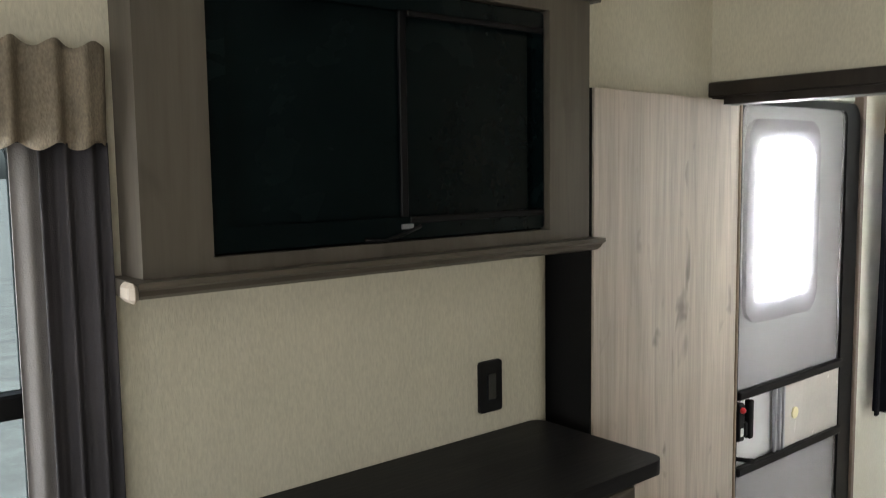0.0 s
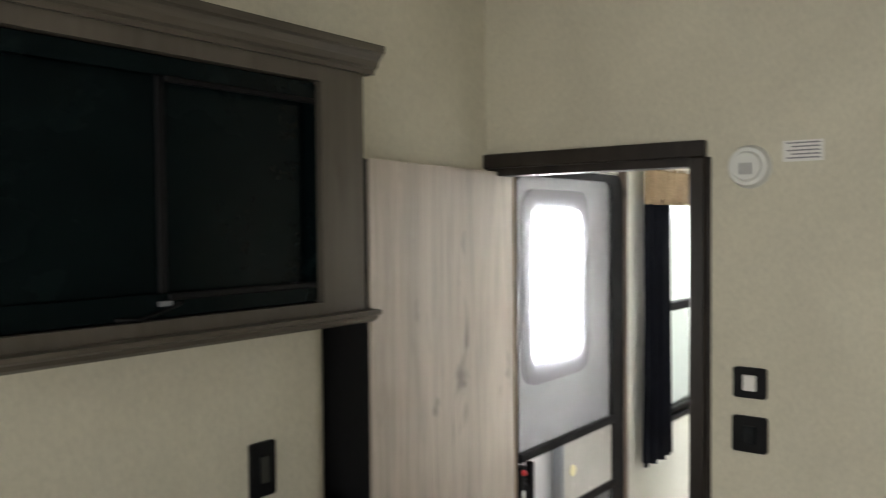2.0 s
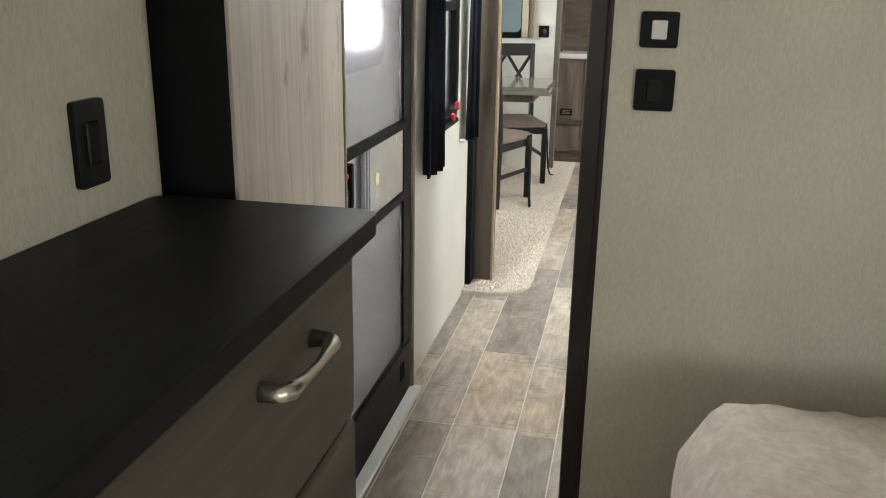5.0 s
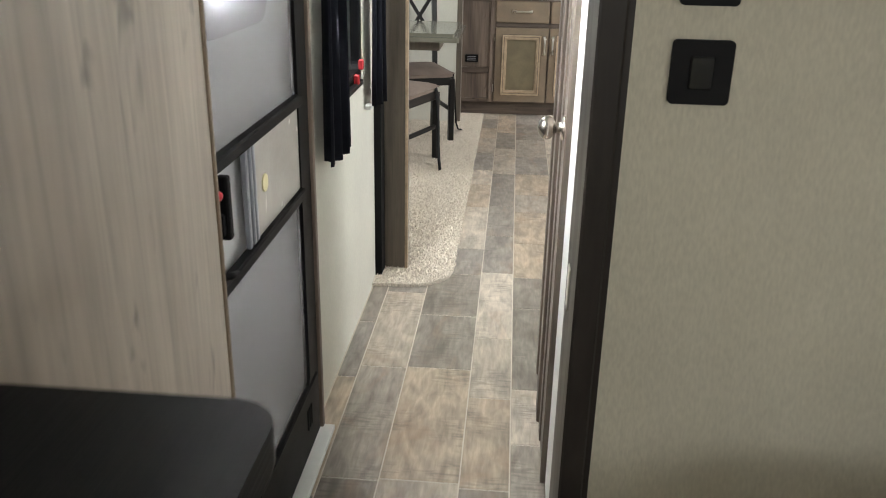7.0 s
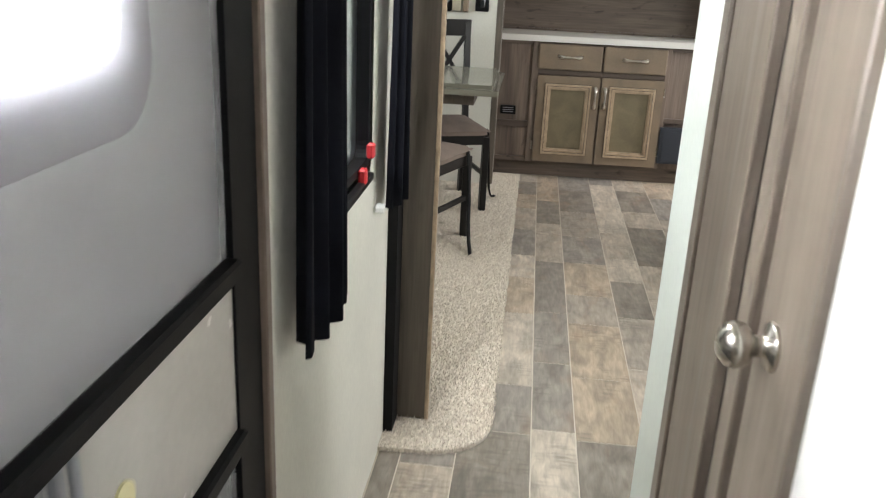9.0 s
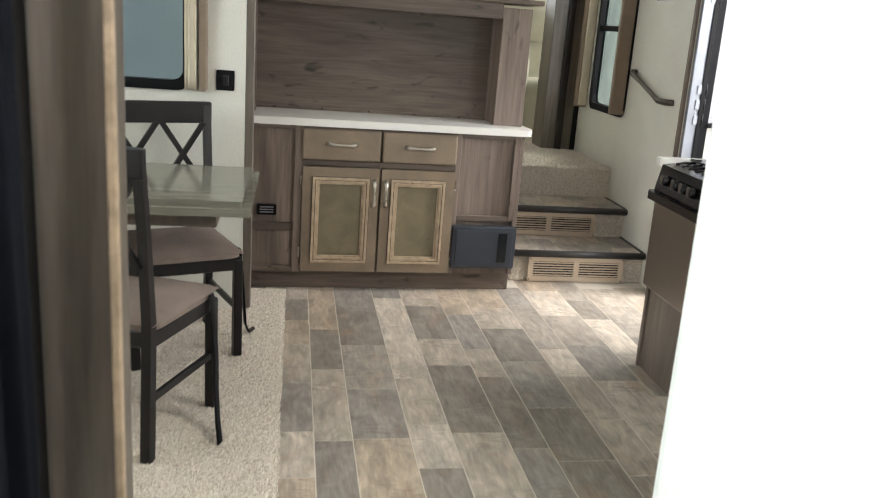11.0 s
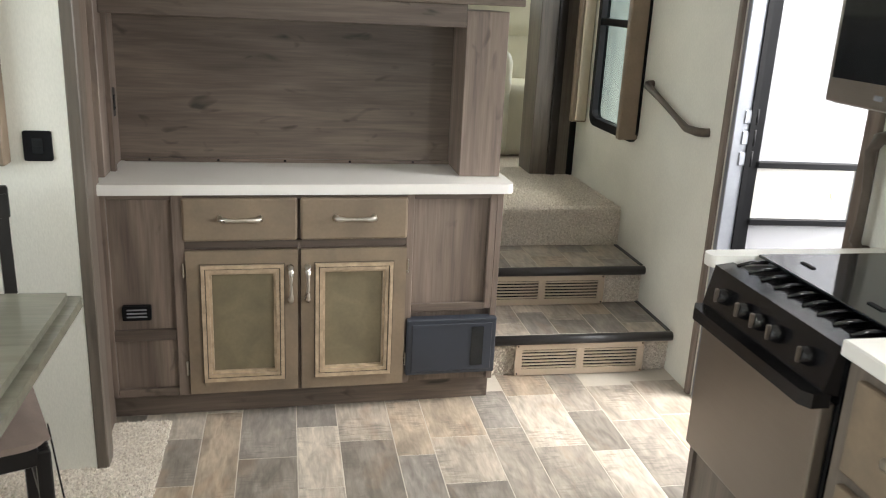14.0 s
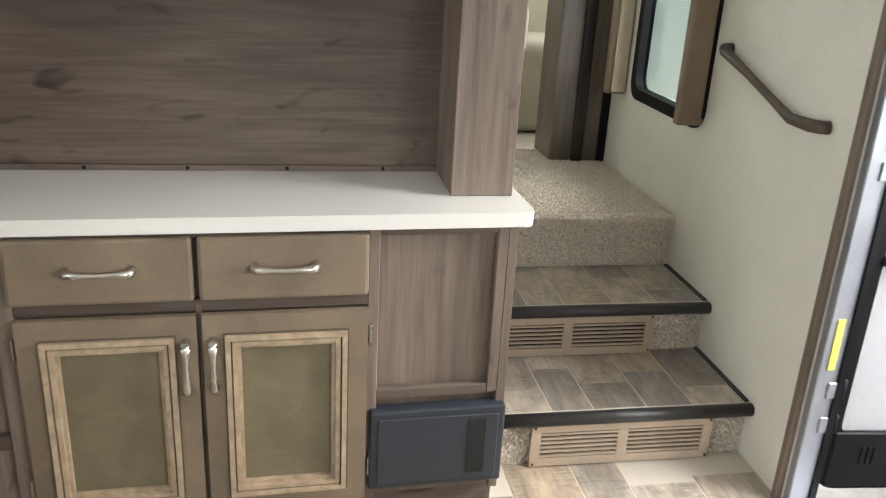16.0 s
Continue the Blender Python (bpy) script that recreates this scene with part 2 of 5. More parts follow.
def plank_material():
    """Stone-look vinyl: a tone for each plank, cloudy print, streaks, scraped bands and rust stains."""
    m = bpy.data.materials.new("vinyl_stone_plank")
    m.use_nodes = True
    n, l = m.node_tree.nodes, m.node_tree.links
    bs = n["Principled BSDF"]
    tc, info, comb, off = n.new("ShaderNodeTexCoord"), n.new("ShaderNodeObjectInfo"), n.new("ShaderNodeCombineXYZ"), n.new("ShaderNodeVectorMath")
    off.operation = "MULTIPLY_ADD"
    off.inputs[1].default_value = (37.3, 51.7, 23.9)
    for i in range(3):
        l.new(info.outputs["Random"], comb.inputs[i])
    l.new(comb.outputs[0], off.inputs[0])
    l.new(tc.outputs["Object"], off.inputs[2])

    def tex(s, stretch, detail, dist):
        mp, t = n.new("ShaderNodeMapping"), n.new("ShaderNodeTexNoise")
        mp.inputs["Scale"].default_value = stretch
        l.new(off.outputs[0], mp.inputs["Vector"])
        t.inputs["Scale"].default_value, t.inputs["Detail"].default_value, t.inputs["Distortion"].default_value = s, detail, dist
        l.new(mp.outputs[0], t.inputs["Vector"])
        return t.outputs["Fac"]

    def rng(src, a, b, c, d):
        r = n.new("ShaderNodeMapRange")
        for k, v in (("From Min", a), ("From Max", b), ("To Min", c), ("To Max", d)):
            r.inputs[k].default_value = v
        l.new(src, r.inputs["Value"])
        return r.outputs[0]

    def mix(kind, fac, a, b):
        x = n.new("ShaderNodeMix")
        x.data_type, x.blend_type = "RGBA", kind
        for sock, v in ((x.inputs[0], fac), (x.inputs[6], a), (x.inputs[7], b)):
            if isinstance(v, (float, tuple)):
                sock.default_value = v
            else:
                l.new(v, sock)
        return x.outputs[2]

    ramp = n.new("ShaderNodeValToRGB")
    ramp.color_ramp.interpolation = "CONSTANT"
    tones = ((0.0, (0.25, 0.222, 0.19)), (0.16, (0.43, 0.375, 0.31)), (0.34, (0.34, 0.30, 0.255)), (0.5, (0.52, 0.46, 0.385)), (0.64, (0.29, 0.262, 0.232)), (0.8, (0.42, 0.345, 0.265)), (0.92, (0.25, 0.222, 0.195)))
    el = ramp.color_ramp.elements
    while len(el) < len(tones):
        el.new(0.5)
    for e, (p, c) in zip(el, tones):
        e.position, e.color = p, (*c, 1)
    l.new(info.outputs["Random"], ramp.inputs["Fac"])
    col = mix("MULTIPLY", 1.0, ramp.outputs["Color"], rng(tex(9, (0.7, 1.6, 1), 8, 1.0), 0.3, 0.7, 0.68, 1.27))
    col = mix("MULTIPLY", 1.0, col, rng(tex(60, (0.25, 1.3, 1), 5, 0.4), 0.3, 0.7, 0.80, 1.14))
    scr = n.new("ShaderNodeMath")
    scr.operation = "MULTIPLY"
    l.new(rng(tex(120, (1.0, 0.12, 1), 2, 0.2), 0.50, 0.60, 0.0, 0.45), scr.inputs[0])
    l.new(rng(tex(5, (1, 1, 1), 2, 0.5), 0.50, 0.62, 0.0, 1.0), scr.inputs[1])
    col = mix("MIX", scr.outputs[0], col, (0.13, 0.115, 0.10, 1.0))
    col = mix("MIX", rng(tex(6, (0.8, 1.4, 1), 7, 0.8), 0.55, 0.72, 0.0, 0.32), col, (0.36, 0.225, 0.135, 1.0))
    l.new(col, bs.inputs["Base Color"])
    l.new(rng(tex(20, (1, 1, 1), 3, 0), 0.3, 0.7, 0.30, 0.48), bs.inputs["Roughness"])
    bp = n.new("ShaderNodeBump")
    bp.inputs["Strength"].default_value, bp.inputs["Distance"].default_value = 0.12, 0.001
    l.new(tex(80, (0.3, 1.3, 1), 4, 0.3), bp.inputs["Height"])
    l.new(bp.outputs[0], bs.inputs["Normal"])
    return m


TILE = plank_material()
GROUT = mat("pale_joint", (0.60, 0.55, 0.47), 0.7, vary=0.05)
GROUND = mat("gravel_ground", (0.34, 0.33, 0.31), 0.9, vary=0.2, scale=3, bump=0.5, bscale=40)
NEIGHB = mat("white_siding", (0.78, 0.79, 0.80), 0.4, vary=0.03)
SIDING = mat("grey_siding", (0.52, 0.56, 0.57), 0.5, vary=0.1)
RUBB = mat("grey_siding_band", (0.38, 0.42, 0.44), 0.5, vary=0.05)


def glass(name, rough, tint=(1, 1, 1)):
    m = bpy.data.materials.new(name)
    m.use_nodes = True
    b = m.node_tree.nodes["Principled BSDF"]
    b.inputs["Base Color"].default_value = (*tint, 1)
    b.inputs["Roughness"].default_value, b.inputs["Transmission Weight"].default_value, b.inputs["IOR"].default_value = rough, 1.0, 1.1
    return m


def mesh_screen(name, colour, see):
    m = bpy.data.materials.new(name)
    m.use_nodes = True
    n, l = m.node_tree.nodes, m.node_tree.links
    mix, tr = n.new("ShaderNodeMixShader"), n.new("ShaderNodeBsdfTransparent")
    n["Principled BSDF"].inputs["Base Color"].default_value = (*colour, 1)
    n["Principled BSDF"].inputs["Roughness"].default_value = 0.8
    mix.inputs[0].default_value = see
    l.new(n["Principled BSDF"].outputs[0], mix.inputs[1])
    l.new(tr.outputs[0], mix.inputs[2])
    l.new(mix.outputs[0], n["Material Output"].inputs["Surface"])
    return m


FROST = glass("frosted_glass", 0.55)
PANE = glass("window_glass", 0.02, (0.26, 0.32, 0.33))
LINER = mat("grey_liner", (0.22, 0.21, 0.215), 0.8, vary=0.1, bump=0.3, bscale=400)
INSECT = mesh_screen("insect_screen", (0.42, 0.42, 0.44), 0.60)


# ---- building helpers ----
def box(bm, x0, x1, y0, y1, z0, z1, bevel=0.0, seg=1):
    vs = [bm.verts.new((x, y, z)) for z in (z0, z1) for y in (y0, y1) for x in (x0, x1)]
    fs = [bm.faces.new([vs[i] for i in q]) for q in ((0, 2, 3, 1), (4, 5, 7, 6), (0, 1, 5, 4), (2, 6, 7, 3), (0, 4, 6, 2), (1, 3, 7, 5))]
    if bevel:
        es = list({e for f in fs for e in f.edges})
        bmesh.ops.bevel(bm, geom=es, offset=bevel, segments=seg, affect="EDGES", profile=0.5)
    return bm


def B(*a, **k):
    return box(bmesh.new(), *a, **k)


def prism(bm, pts, axis, a0, a1):
    """A closed outline of 2D points pushed along an axis."""
    def put(p, a):
        return {"x": (a, p[0], p[1]), "y": (p[0], a, p[1]), "z": (p[0], p[1], a)}[axis]
    lo, hi = [bm.verts.new(put(p, a0)) for p in pts], [bm.verts.new(put(p, a1)) for p in pts]
    bm.faces.new(lo), bm.faces.new(hi[::-1])
    for i in range(len(pts)):
        j = (i + 1) % len(pts)
        bm.faces.new((lo[i], hi[i], hi[j], lo[j]))
    bmesh.ops.recalc_face_normals(bm, faces=bm.faces)
    return bm


def rounded(x0, x1, z0, z1, r, n=6):
    out = []
    for cx, cz, a in ((x1 - r, z1 - r, 0), (x0 + r, z1 - r, 90), (x0 + r, z0 + r, 180), (x1 - r, z0 + r, 270)):
        out += [(cx + r * math.cos(radians(a + 90 * i / n)), cz + r * math.sin(radians(a + 90 * i / n))) for i in range(n + 1)]
    return out


def ring(bm, outer, inner, axis, a0, a1):
    """A frame between two outlines with the same number of points."""
    def put(p, a):
        return {"x": (a, p[0], p[1]), "y": (p[0], a, p[1]), "z": (p[0], p[1], a)}[axis]
    L = [[bm.verts.new(put(p, a)) for p in o] for o, a in ((outer, a0), (inner, a0), (inner, a1), (outer, a1))]
    k = len(outer)
    for i in range(k):
        j = (i + 1) % k
        for s in range(4):
            bm.faces.new((L[s][i], L[s][j], L[(s + 1) % 4][j], L[(s + 1) % 4][i]))
    bmesh.ops.recalc_face_normals(bm, faces=bm.faces)
    return bm


def tube(bm, pts, r, n=8):
    """A round rod along a line of points."""
    rings = []
    pts = [Vector(p) for p in pts]
    for i, p in enumerate(pts):
        d = (pts[min(i + 1, len(pts) - 1)] - pts[max(i - 1, 0)]).normalized()
        u = d.cross(Vector((0, 0, 1)) if abs(d.z) < 0.9 else Vector((1, 0, 0))).normalized()
        v = d.cross(u)
        rr = r[i] if isinstance(r, (list, tuple)) else r
        rings.append([bm.verts.new(p + rr * (math.cos(6.28318 * k / n) * u + math.sin(6.28318 * k / n) * v)) for k in range(n)])
    for a, b in zip(rings, rings[1:]):
        for k in range(n):
            bm.faces.new((a[k], a[(k + 1) % n], b[(k + 1) % n], b[k]))
    bm.faces.new(rings[0][::-1]), bm.faces.new(rings[-1])
    return bm


def mesh_of(name, bm, material, smooth=False):
    bmesh.ops.recalc_face_normals(bm, faces=bm.faces)
    me = bpy.data.meshes.new(name)
    bm.to_mesh(me)
    bm.free()
    me.materials.append(material)
    if smooth:
        for p in me.polygons:
            p.use_smooth = True
    return me


def part(name, bm, material, parent=None, label="", smooth=False):
    ob = new(name, mesh_of(name, bm, material, smooth))
    if parent is not None:
        ob.parent = parent
    return tagged(ob, label)


def thing(name, label, category, group="", m=None):
    e = new(name)
    e.empty_display_size = 0.1
    if m is not None:
        e.matrix_basis = m
    return tagged(e, label, category, group)


def single(name, bm, material, label, category, group="", smooth=False):
    return tagged(part(name, bm, material, None, "", smooth), label, category, group)


def structure(name, bm, material, label=""):
    return tagged(part(name, bm, material), label, "", "", "structure")


def drape(bm, x0, x1, y, z0, z1, amp, folds, seed, gather=0.0, rag=0.0, n=70, rows=10):
    """A hanging cloth with folds, 4 mm thick, along x."""
    rnd = random.Random(seed)
    ph = [rnd.uniform(0, 6.28) for _ in range(3)]
    G = []
    for s in (0, 1):
        g = []
        for j in range(rows + 1):
            v = j / rows
            row = []
            for i in range(n + 1):
                u = i / n
                a = amp * (0.55 + 0.45 * v)
                w = a * (math.sin(6.283 * folds * u + ph[0]) + 0.4 * math.sin(6.283 * folds * 1.73 * u + ph[1] + 0.8 * v) + 0.25 * math.sin(6.283 * folds * 0.41 * u + ph[2] + 2 * v))
                xx = x0 + (x1 - x0) * (u + gather * (0.5 - u) * math.sin(3.1416 * v))
                zz = z1 + (z0 - z1) * v + (rag * math.sin(6.283 * folds * u + ph[1]) if j in (0, rows) else 0)
                row.append(bm.verts.new((xx, y + w + 0.004 * s, zz)))
            g.append(row)
        G.append(g)
    for s in (0, 1):
        for j in range(rows):
            for i in range(n):
                q = (G[s][j][i], G[s][j][i + 1], G[s][j + 1][i + 1], G[s][j + 1][i])
                bm.faces.new(q if s else q[::-1])
    for j in range(rows):
        for i in (0, n):
            bm.faces.new((G[0][j][i], G[0][j + 1][i], G[1][j + 1][i], G[1][j][i]))
    for i in range(n):
        for j in (0, rows):
            bm.faces.new((G[0][j][i], G[0][j][i + 1], G[1][j][i + 1], G[1][j][i]))
    return bm


def wall_y(name, x0, x1, y0, y1, z0, z1, holes, material, label=""):
    """A wall along x, with openings (x0, x1, z0, z1) cut right through it."""
    bm, x = bmesh.new(), x0
    for a, b, c, d in sorted(holes):
        if a > x:
            box(bm, x, a, y0, y1, z0, z1)
        if c > z0:
            box(bm, a, b, y0, y1, z0, c)
        if d < z1:
            box(bm, a, b, y0, y1, d, z1)
        x = b
    if x < x1:
        box(bm, x, x1, y0, y1, z0, z1)
    return structure(name, bm, material, label)


def wall_x(name, x0, x1, y0, y1, z0, z1, holes, material, label=""):
    bm, y = bmesh.new(), y0
    for a, b, c, d in sorted(holes):
        if a > y:
            box(bm, x0, x1, y, a, z0, z1)
        if c > z0:
            box(bm, x0, x1, a, b, z0, c)
        if d < z1:
            box(bm, x0, x1, a, b, d, z1)
        y = b
    if y < y1:
        box(bm, x0, x1, y, y1, z0, z1)
    return structure(name, bm, material, label)


def bar_handle(parent, p0, p1, out, r=0.006, material=None):
    """A bowed bar pull between two posts; out is the way it stands off."""
    p0, p1, o = Vector(p0), Vector(p1), Vector(out)
    pts = [p0, p0 + o * 0.8]
    pts += [p0.lerp(p1, k) + o * (0.95 + 0.25 * math.sin(3.1416 * k)) for k in (0.06, 0.25, 0.5, 0.75, 0.94)]
    pts += [p1 + o * 0.8, p1]
    h = part("handle", tube(bmesh.new(), pts, [r * 1.9, r * 1.6, r * 1.8, r * 1.1, r * 0.9, r * 1.1, r * 1.8, r * 1.6, r * 1.9]), material or NICKEL, parent, "brushed nickel bow handle", True)
    return h


# ---- the shell of the place ----
TOP = 2.50
structure("ground", B(-400, 400, -400, 400, -0.95, -0.90), GROUND, "grey gravel ground outside")
structure("floor", B(-2.0, 8.1, -0.95, 1.62, -0.06, -0.0012), GROUT, "pale jointed floor base under planks")
structure("floor_bedroom", B(-2.0, 2.40, -1.5, 1.55, -0.003, 0.002), CARPET, "beige carpet bedroom floor")
structure("floor_slide", B(4.60, 7.75, 1.62, 2.45, -0.06, -0.004), GROUT)
structure("ceiling", B(-2.1, 12.3, -1.7, 2.45, TOP, TOP + 0.06), CEIL, "plain white ceiling")
E_HOLE = (7.08, 7.85, 0.0, 1.86)
wall_y("wall_bed_left", -2.0, 2.62, 1.48, 1.60, -0.06, TOP, [(0.05, 0.90, 1.02, 1.72), (1.90, 2.03, 0.0, 1.812)], WALL, "beige textured wallpaper wall")
wall_y("wall_hall_left", 2.62, 4.60, 1.53, 1.60, -0.06, TOP, [(2.70, 3.495, 0.0, 1.85), (3.88, 4.33, 0.88, 1.80)], HALLW, "cream wallpaper hall wall")
wall_x("wall_partition", 2.557, 2.61, -1.5, 1.48, -0.06, TOP, [(0.89, 1.48, -0.06, 1.835)], WALL, "beige wallpaper partition with doorway")
# the rear and right wall openings are unseen, added for the bedroom fill
wall_x("wall_bed_rear", -2.1, -2.0, -1.6, 1.6, -0.06, TOP, [(-1.05, 0.05, 0.95, 1.75)], WALL)
wall_y("wall_bed_right", -2.0, 2.557, -1.6, -1.5, -0.06, TOP, [(-1.3, -0.1, 0.95, 1.75)], WALL)
wb = bmesh.new()
prism(wb, [(2.61, 0.80), (2.61, 0.86), (4.27, 0.86), (4.288, 0.855), (4.30, 0.842), (4.30, -0.86), (4.22, -0.86), (4.22, 0.80)], "z", -0.06, TOP)
structure("wall_hall_right", wb, BATHW, "pale green-white wall of the bathroom")
# the first opening is unseen, added for the kitchen fill lamp
wall_y("wall_kitchen", 4.22, 9.60, -0.95, -0.857, -0.06, TOP, [(4.85, 5.85, 1.25, 1.85), E_HOLE, (8.70, 9.30, 0.93, 1.95)], HALLW, "cream wallpaper side wall")
wall_x("wall_slide_near", 4.62, 4.685, 1.53, 2.45, -0.06, TOP, [], HALLW)
wall_x("wall_slide_far", 7.50, 7.56, 1.40, 2.45, -0.06, TOP, [(1.66, 2.20, 1.05, 1.88)], HALLW, "cream wallpaper end wall of the dinette slide")
# this back opening is out of view, added to let fill light in
wall_y("wall_slide_back", 4.62, 7.56, 2.35, 2.45, -0.06, TOP, [(5.2, 7.0, 1.05, 1.95)], HALLW)
wall_y("wall_upper_left", 7.565, 12.3, 1.456, 1.62, -0.06, TOP, [], HALLW)
wall_x("wall_upper_end", 12.2, 12.3, -1.7, 1.456, -0.06, TOP, [(-0.95, 0.35, 1.40, 2.05)], HALLW)
# opening added out of view for the upper side fill lamp
wall_y("wall_upper_right", 9.60, 12.3, -1.7, -1.6, -0.06, TOP, [(10.2, 11.6, 1.3, 2.1)], HALLW)
wall_x("wall_upper_jog", 9.56, 9.60, -1.7, -0.95, -0.06, TOP, [], HALLW)
structure("floor_upper", B(8.79, 12.2, -1.6, 1.456, -0.06, 0.548), GROUT)
structure("floor_under_steps", B(8.1, 8.79, -0.95, 0.0, -0.06, -0.004), GROUT)

# door casing of the bedroom doorway
JX = 2.75
casing = thing("door_casing", "dark espresso wood casing round the bedroom doorway", "door casing")
casing["kind"] = "structure"
part("casing_head", B(2.538, 2.557, 0.873, 1.478, 1.82, 1.858, bevel=0.003), TRIM, casing)
part("casing_side", B(2.538, 2.557, 0.873, 0.909, 0.0, 1.82, bevel=0.003), TRIM, casing)
part("jamb_side", B(2.555, JX, 0.863, 0.905, 0.0, 1.82), TRIM, casing)
part("jamb_head", B(2.555, 2.625, 0.905, 1.478, 1.80, 1.822), TRIM, casing)
strike = part("strike_plate", B(2.68, 2.71, 0.904, 0.907, 0.80, 0.87, bevel=0.001), NICKEL, casing, "small metal strike plate")

# pale wood wall panel beside the doorway, running to the rear door
pb = bmesh.new()
prism(pb, [(1.987, 1.39), (2.645, 1.45), (2.645, 1.53), (2.62, 1.53), (2.62, 1.479), (1.987, 1.479)], "z", 0.0, 1.812)
wp = thing("wood_panel", "pale grey wood-grain wall panel beside the rear door", "wall panel")
part("panel", pb, PANEL, wp)
part("edge_strip", B(2.6455, 2.655, 1.446, 1.53, 0.0, 1.812, bevel=0.002), TANTRIM, wp, "thin tan edge strip")
# the slide wall rounds back into a blackened gap, imitating soft shade beside the panel
gap = [(1.90, 1.56)] + [(1.90 + 0.078 * math.sin(radians(a)), 1.56 - 0.08 * math.cos(radians(a))) for a in range(0, 91, 6)]
structure("wall_round_edge", prism(bmesh.new(), gap, "z", 0.0, 1.812), WALL, "rounded wallpaper edge shaped to give soft shade beside the wood panel")
# black seal closes the gap and doubles as its shade below the television
single("slide_seal", B(1.90, 1.986, 1.561, 1.62, 0.0, 1.812, bevel=0.004), SEAL, "black rubber seal closing the gap beside the wood panel, also its shade", "seal")
# black sheet over the panel's side stands in for shade
single("gap_lining", B(1.980, 1.9865, 1.396, 1.60, 0.0, 1.812), SEAL, "black sheet on the wood panel's side, standing in for shade in the gap", "seal")


# ---- entry doors ----
def rv_door(name, m, label, group, wide=0.085):
    """A travel-trailer door with its inner screen door; local x along the width, face towards -y."""
    d = thing(name, label, "door", group, m)
    W = 0.735
    lf = part("leaf", ring(bmesh.new(), rounded(0.0, W, 0.02, 1.835, 0.05), rounded(0.115, 0.485, 1.21, 1.74, 0.05), "y", 0.03, 0.06), DOORGREY, d, "white door skin")
    wf = part("window_frame", ring(bmesh.new(), rounded(0.088, 0.515, 1.172, 1.778, 0.07), rounded(0.138, 0.458, 1.235, 1.718, 0.04), "y", 0.016, 0.034), GASKET, d, "rounded grey window frame")
    part("pane", B(0.115, 0.485, 0.042, 0.048, 1.21, 1.74), FROST, wf, "frosted glass pane").visible_shadow = False
    fr = part("screen_frame", ring(bmesh.new(), rounded(-0.005, W + 0.005, 0.02, 1.84, 0.06), rounded(0.022, W - wide, 0.21, 1.815, 0.03), "y", -0.004, 0.012), BLACK, d, "black screen door frame")
    for z in (0.962, 0.733):
        part("cross_bar", B(0.022, W - wide + 0.005, -0.014, 0.010, z, z + 0.026, bevel=0.004), BLACK, fr, "dark metal cross bar")
    part("upper_screen", B(0.022, W - wide, 0.004, 0.0055, 0.988, 1.815), INSECT, fr, "grey insect screen")
    part("lower_screen", B(0.022, W - wide, 0.004, 0.0055, 0.21, 0.733), INSECT, fr, "grey insect screen")
    kick = part("kick_plate", B(0.01, W - 0.02, -0.010, 0.012, 0.03, 0.215, bevel=0.004), BLACK, fr, "black kick plate")
    for k in range(3):
        part("louvre", B(0.58 + 0.018 * k, 0.588 + 0.018 * k, -0.014, -0.009, 0.11, 0.17, bevel=0.001), SEAL, kick)
    sl = part("slide_panel", B(0.27, W - wide, 0.000, 0.004, 0.759, 0.962), CLEAR, fr, "grey translucent sliding panel")
    for x in (0.235, 0.262, 0.283):
        part("slide_rail", B(x, x + 0.011, -0.006, 0.006, 0.759, 0.962, bevel=0.002), ALU, sl, "grey sliding rail")
    st = bmesh.new()
    bmesh.ops.create_cone(st, cap_ends=True, segments=24, radius1=0.019, radius2=0.019, depth=0.003, matrix=pose(0.36, -0.002, 0.86, 90))
    part("sticker", st, CREAMST, sl, "round pale yellow sticker")
    lt = part("latch", B(0.004, 0.036, -0.022, 0.004, 0.845, 0.958, bevel=0.006, seg=2), BLACK, fr, "black latch")
    part("latch_lever", B(0.044, 0.064, -0.034, -0.012, 0.85, 0.965, bevel=0.005, seg=2), BLACK, lt)
    part("lever_arm", B(0.03, 0.05, -0.026, -0.014, 0.86, 0.90, bevel=0.003), BLACK, lt)
    part("latch_label", B(0.012, 0.026, -0.0235, -0.0215, 0.862, 0.885), PAPER, lt, "small white label")
    rk = bmesh.new()
    bmesh.ops.create_uvsphere(rk, u_segments=12, v_segments=8, radius=0.009, matrix=pose(0.016, -0.026, 0.94))
    part("latch_button", rk, RED, lt, "red button", True)
    part("latch_hook", tube(bmesh.new(), [(0.02, -0.004, 0.79), (0.03, -0.03, 0.79), (0.055, -0.036, 0.785)], 0.007), BLACK, lt, "", True)
    return d


rv_door("door_rear", pose(2.738, 1.512, 0.0), "closed white rear door with black screen frame and frosted window", "entry doors")
trim = thing("rear_door_trim", "tan wood trim strip and white threshold round the rear door", "door trim")
trim["kind"] = "structure"
part("side_strip", B(3.503, 3.552, 1.512, 1.5335, 0.0, 1.90, bevel=0.003), HALLW, trim, "cream papered strip")
part("side_edge", B(3.482, 3.503, 1.500, 1.534, 0.0, 1.88, bevel=0.002), HUTV, trim)
part("threshold", B(2.66, 3.50, 1.470, 1.535, 0.0, 0.016, bevel=0.003), WHITE, trim, "white threshold strip")
part("reveal_head", B(2.70, 3.495, 1.585, 1.60, 1.82, 1.86), BLACK, trim)

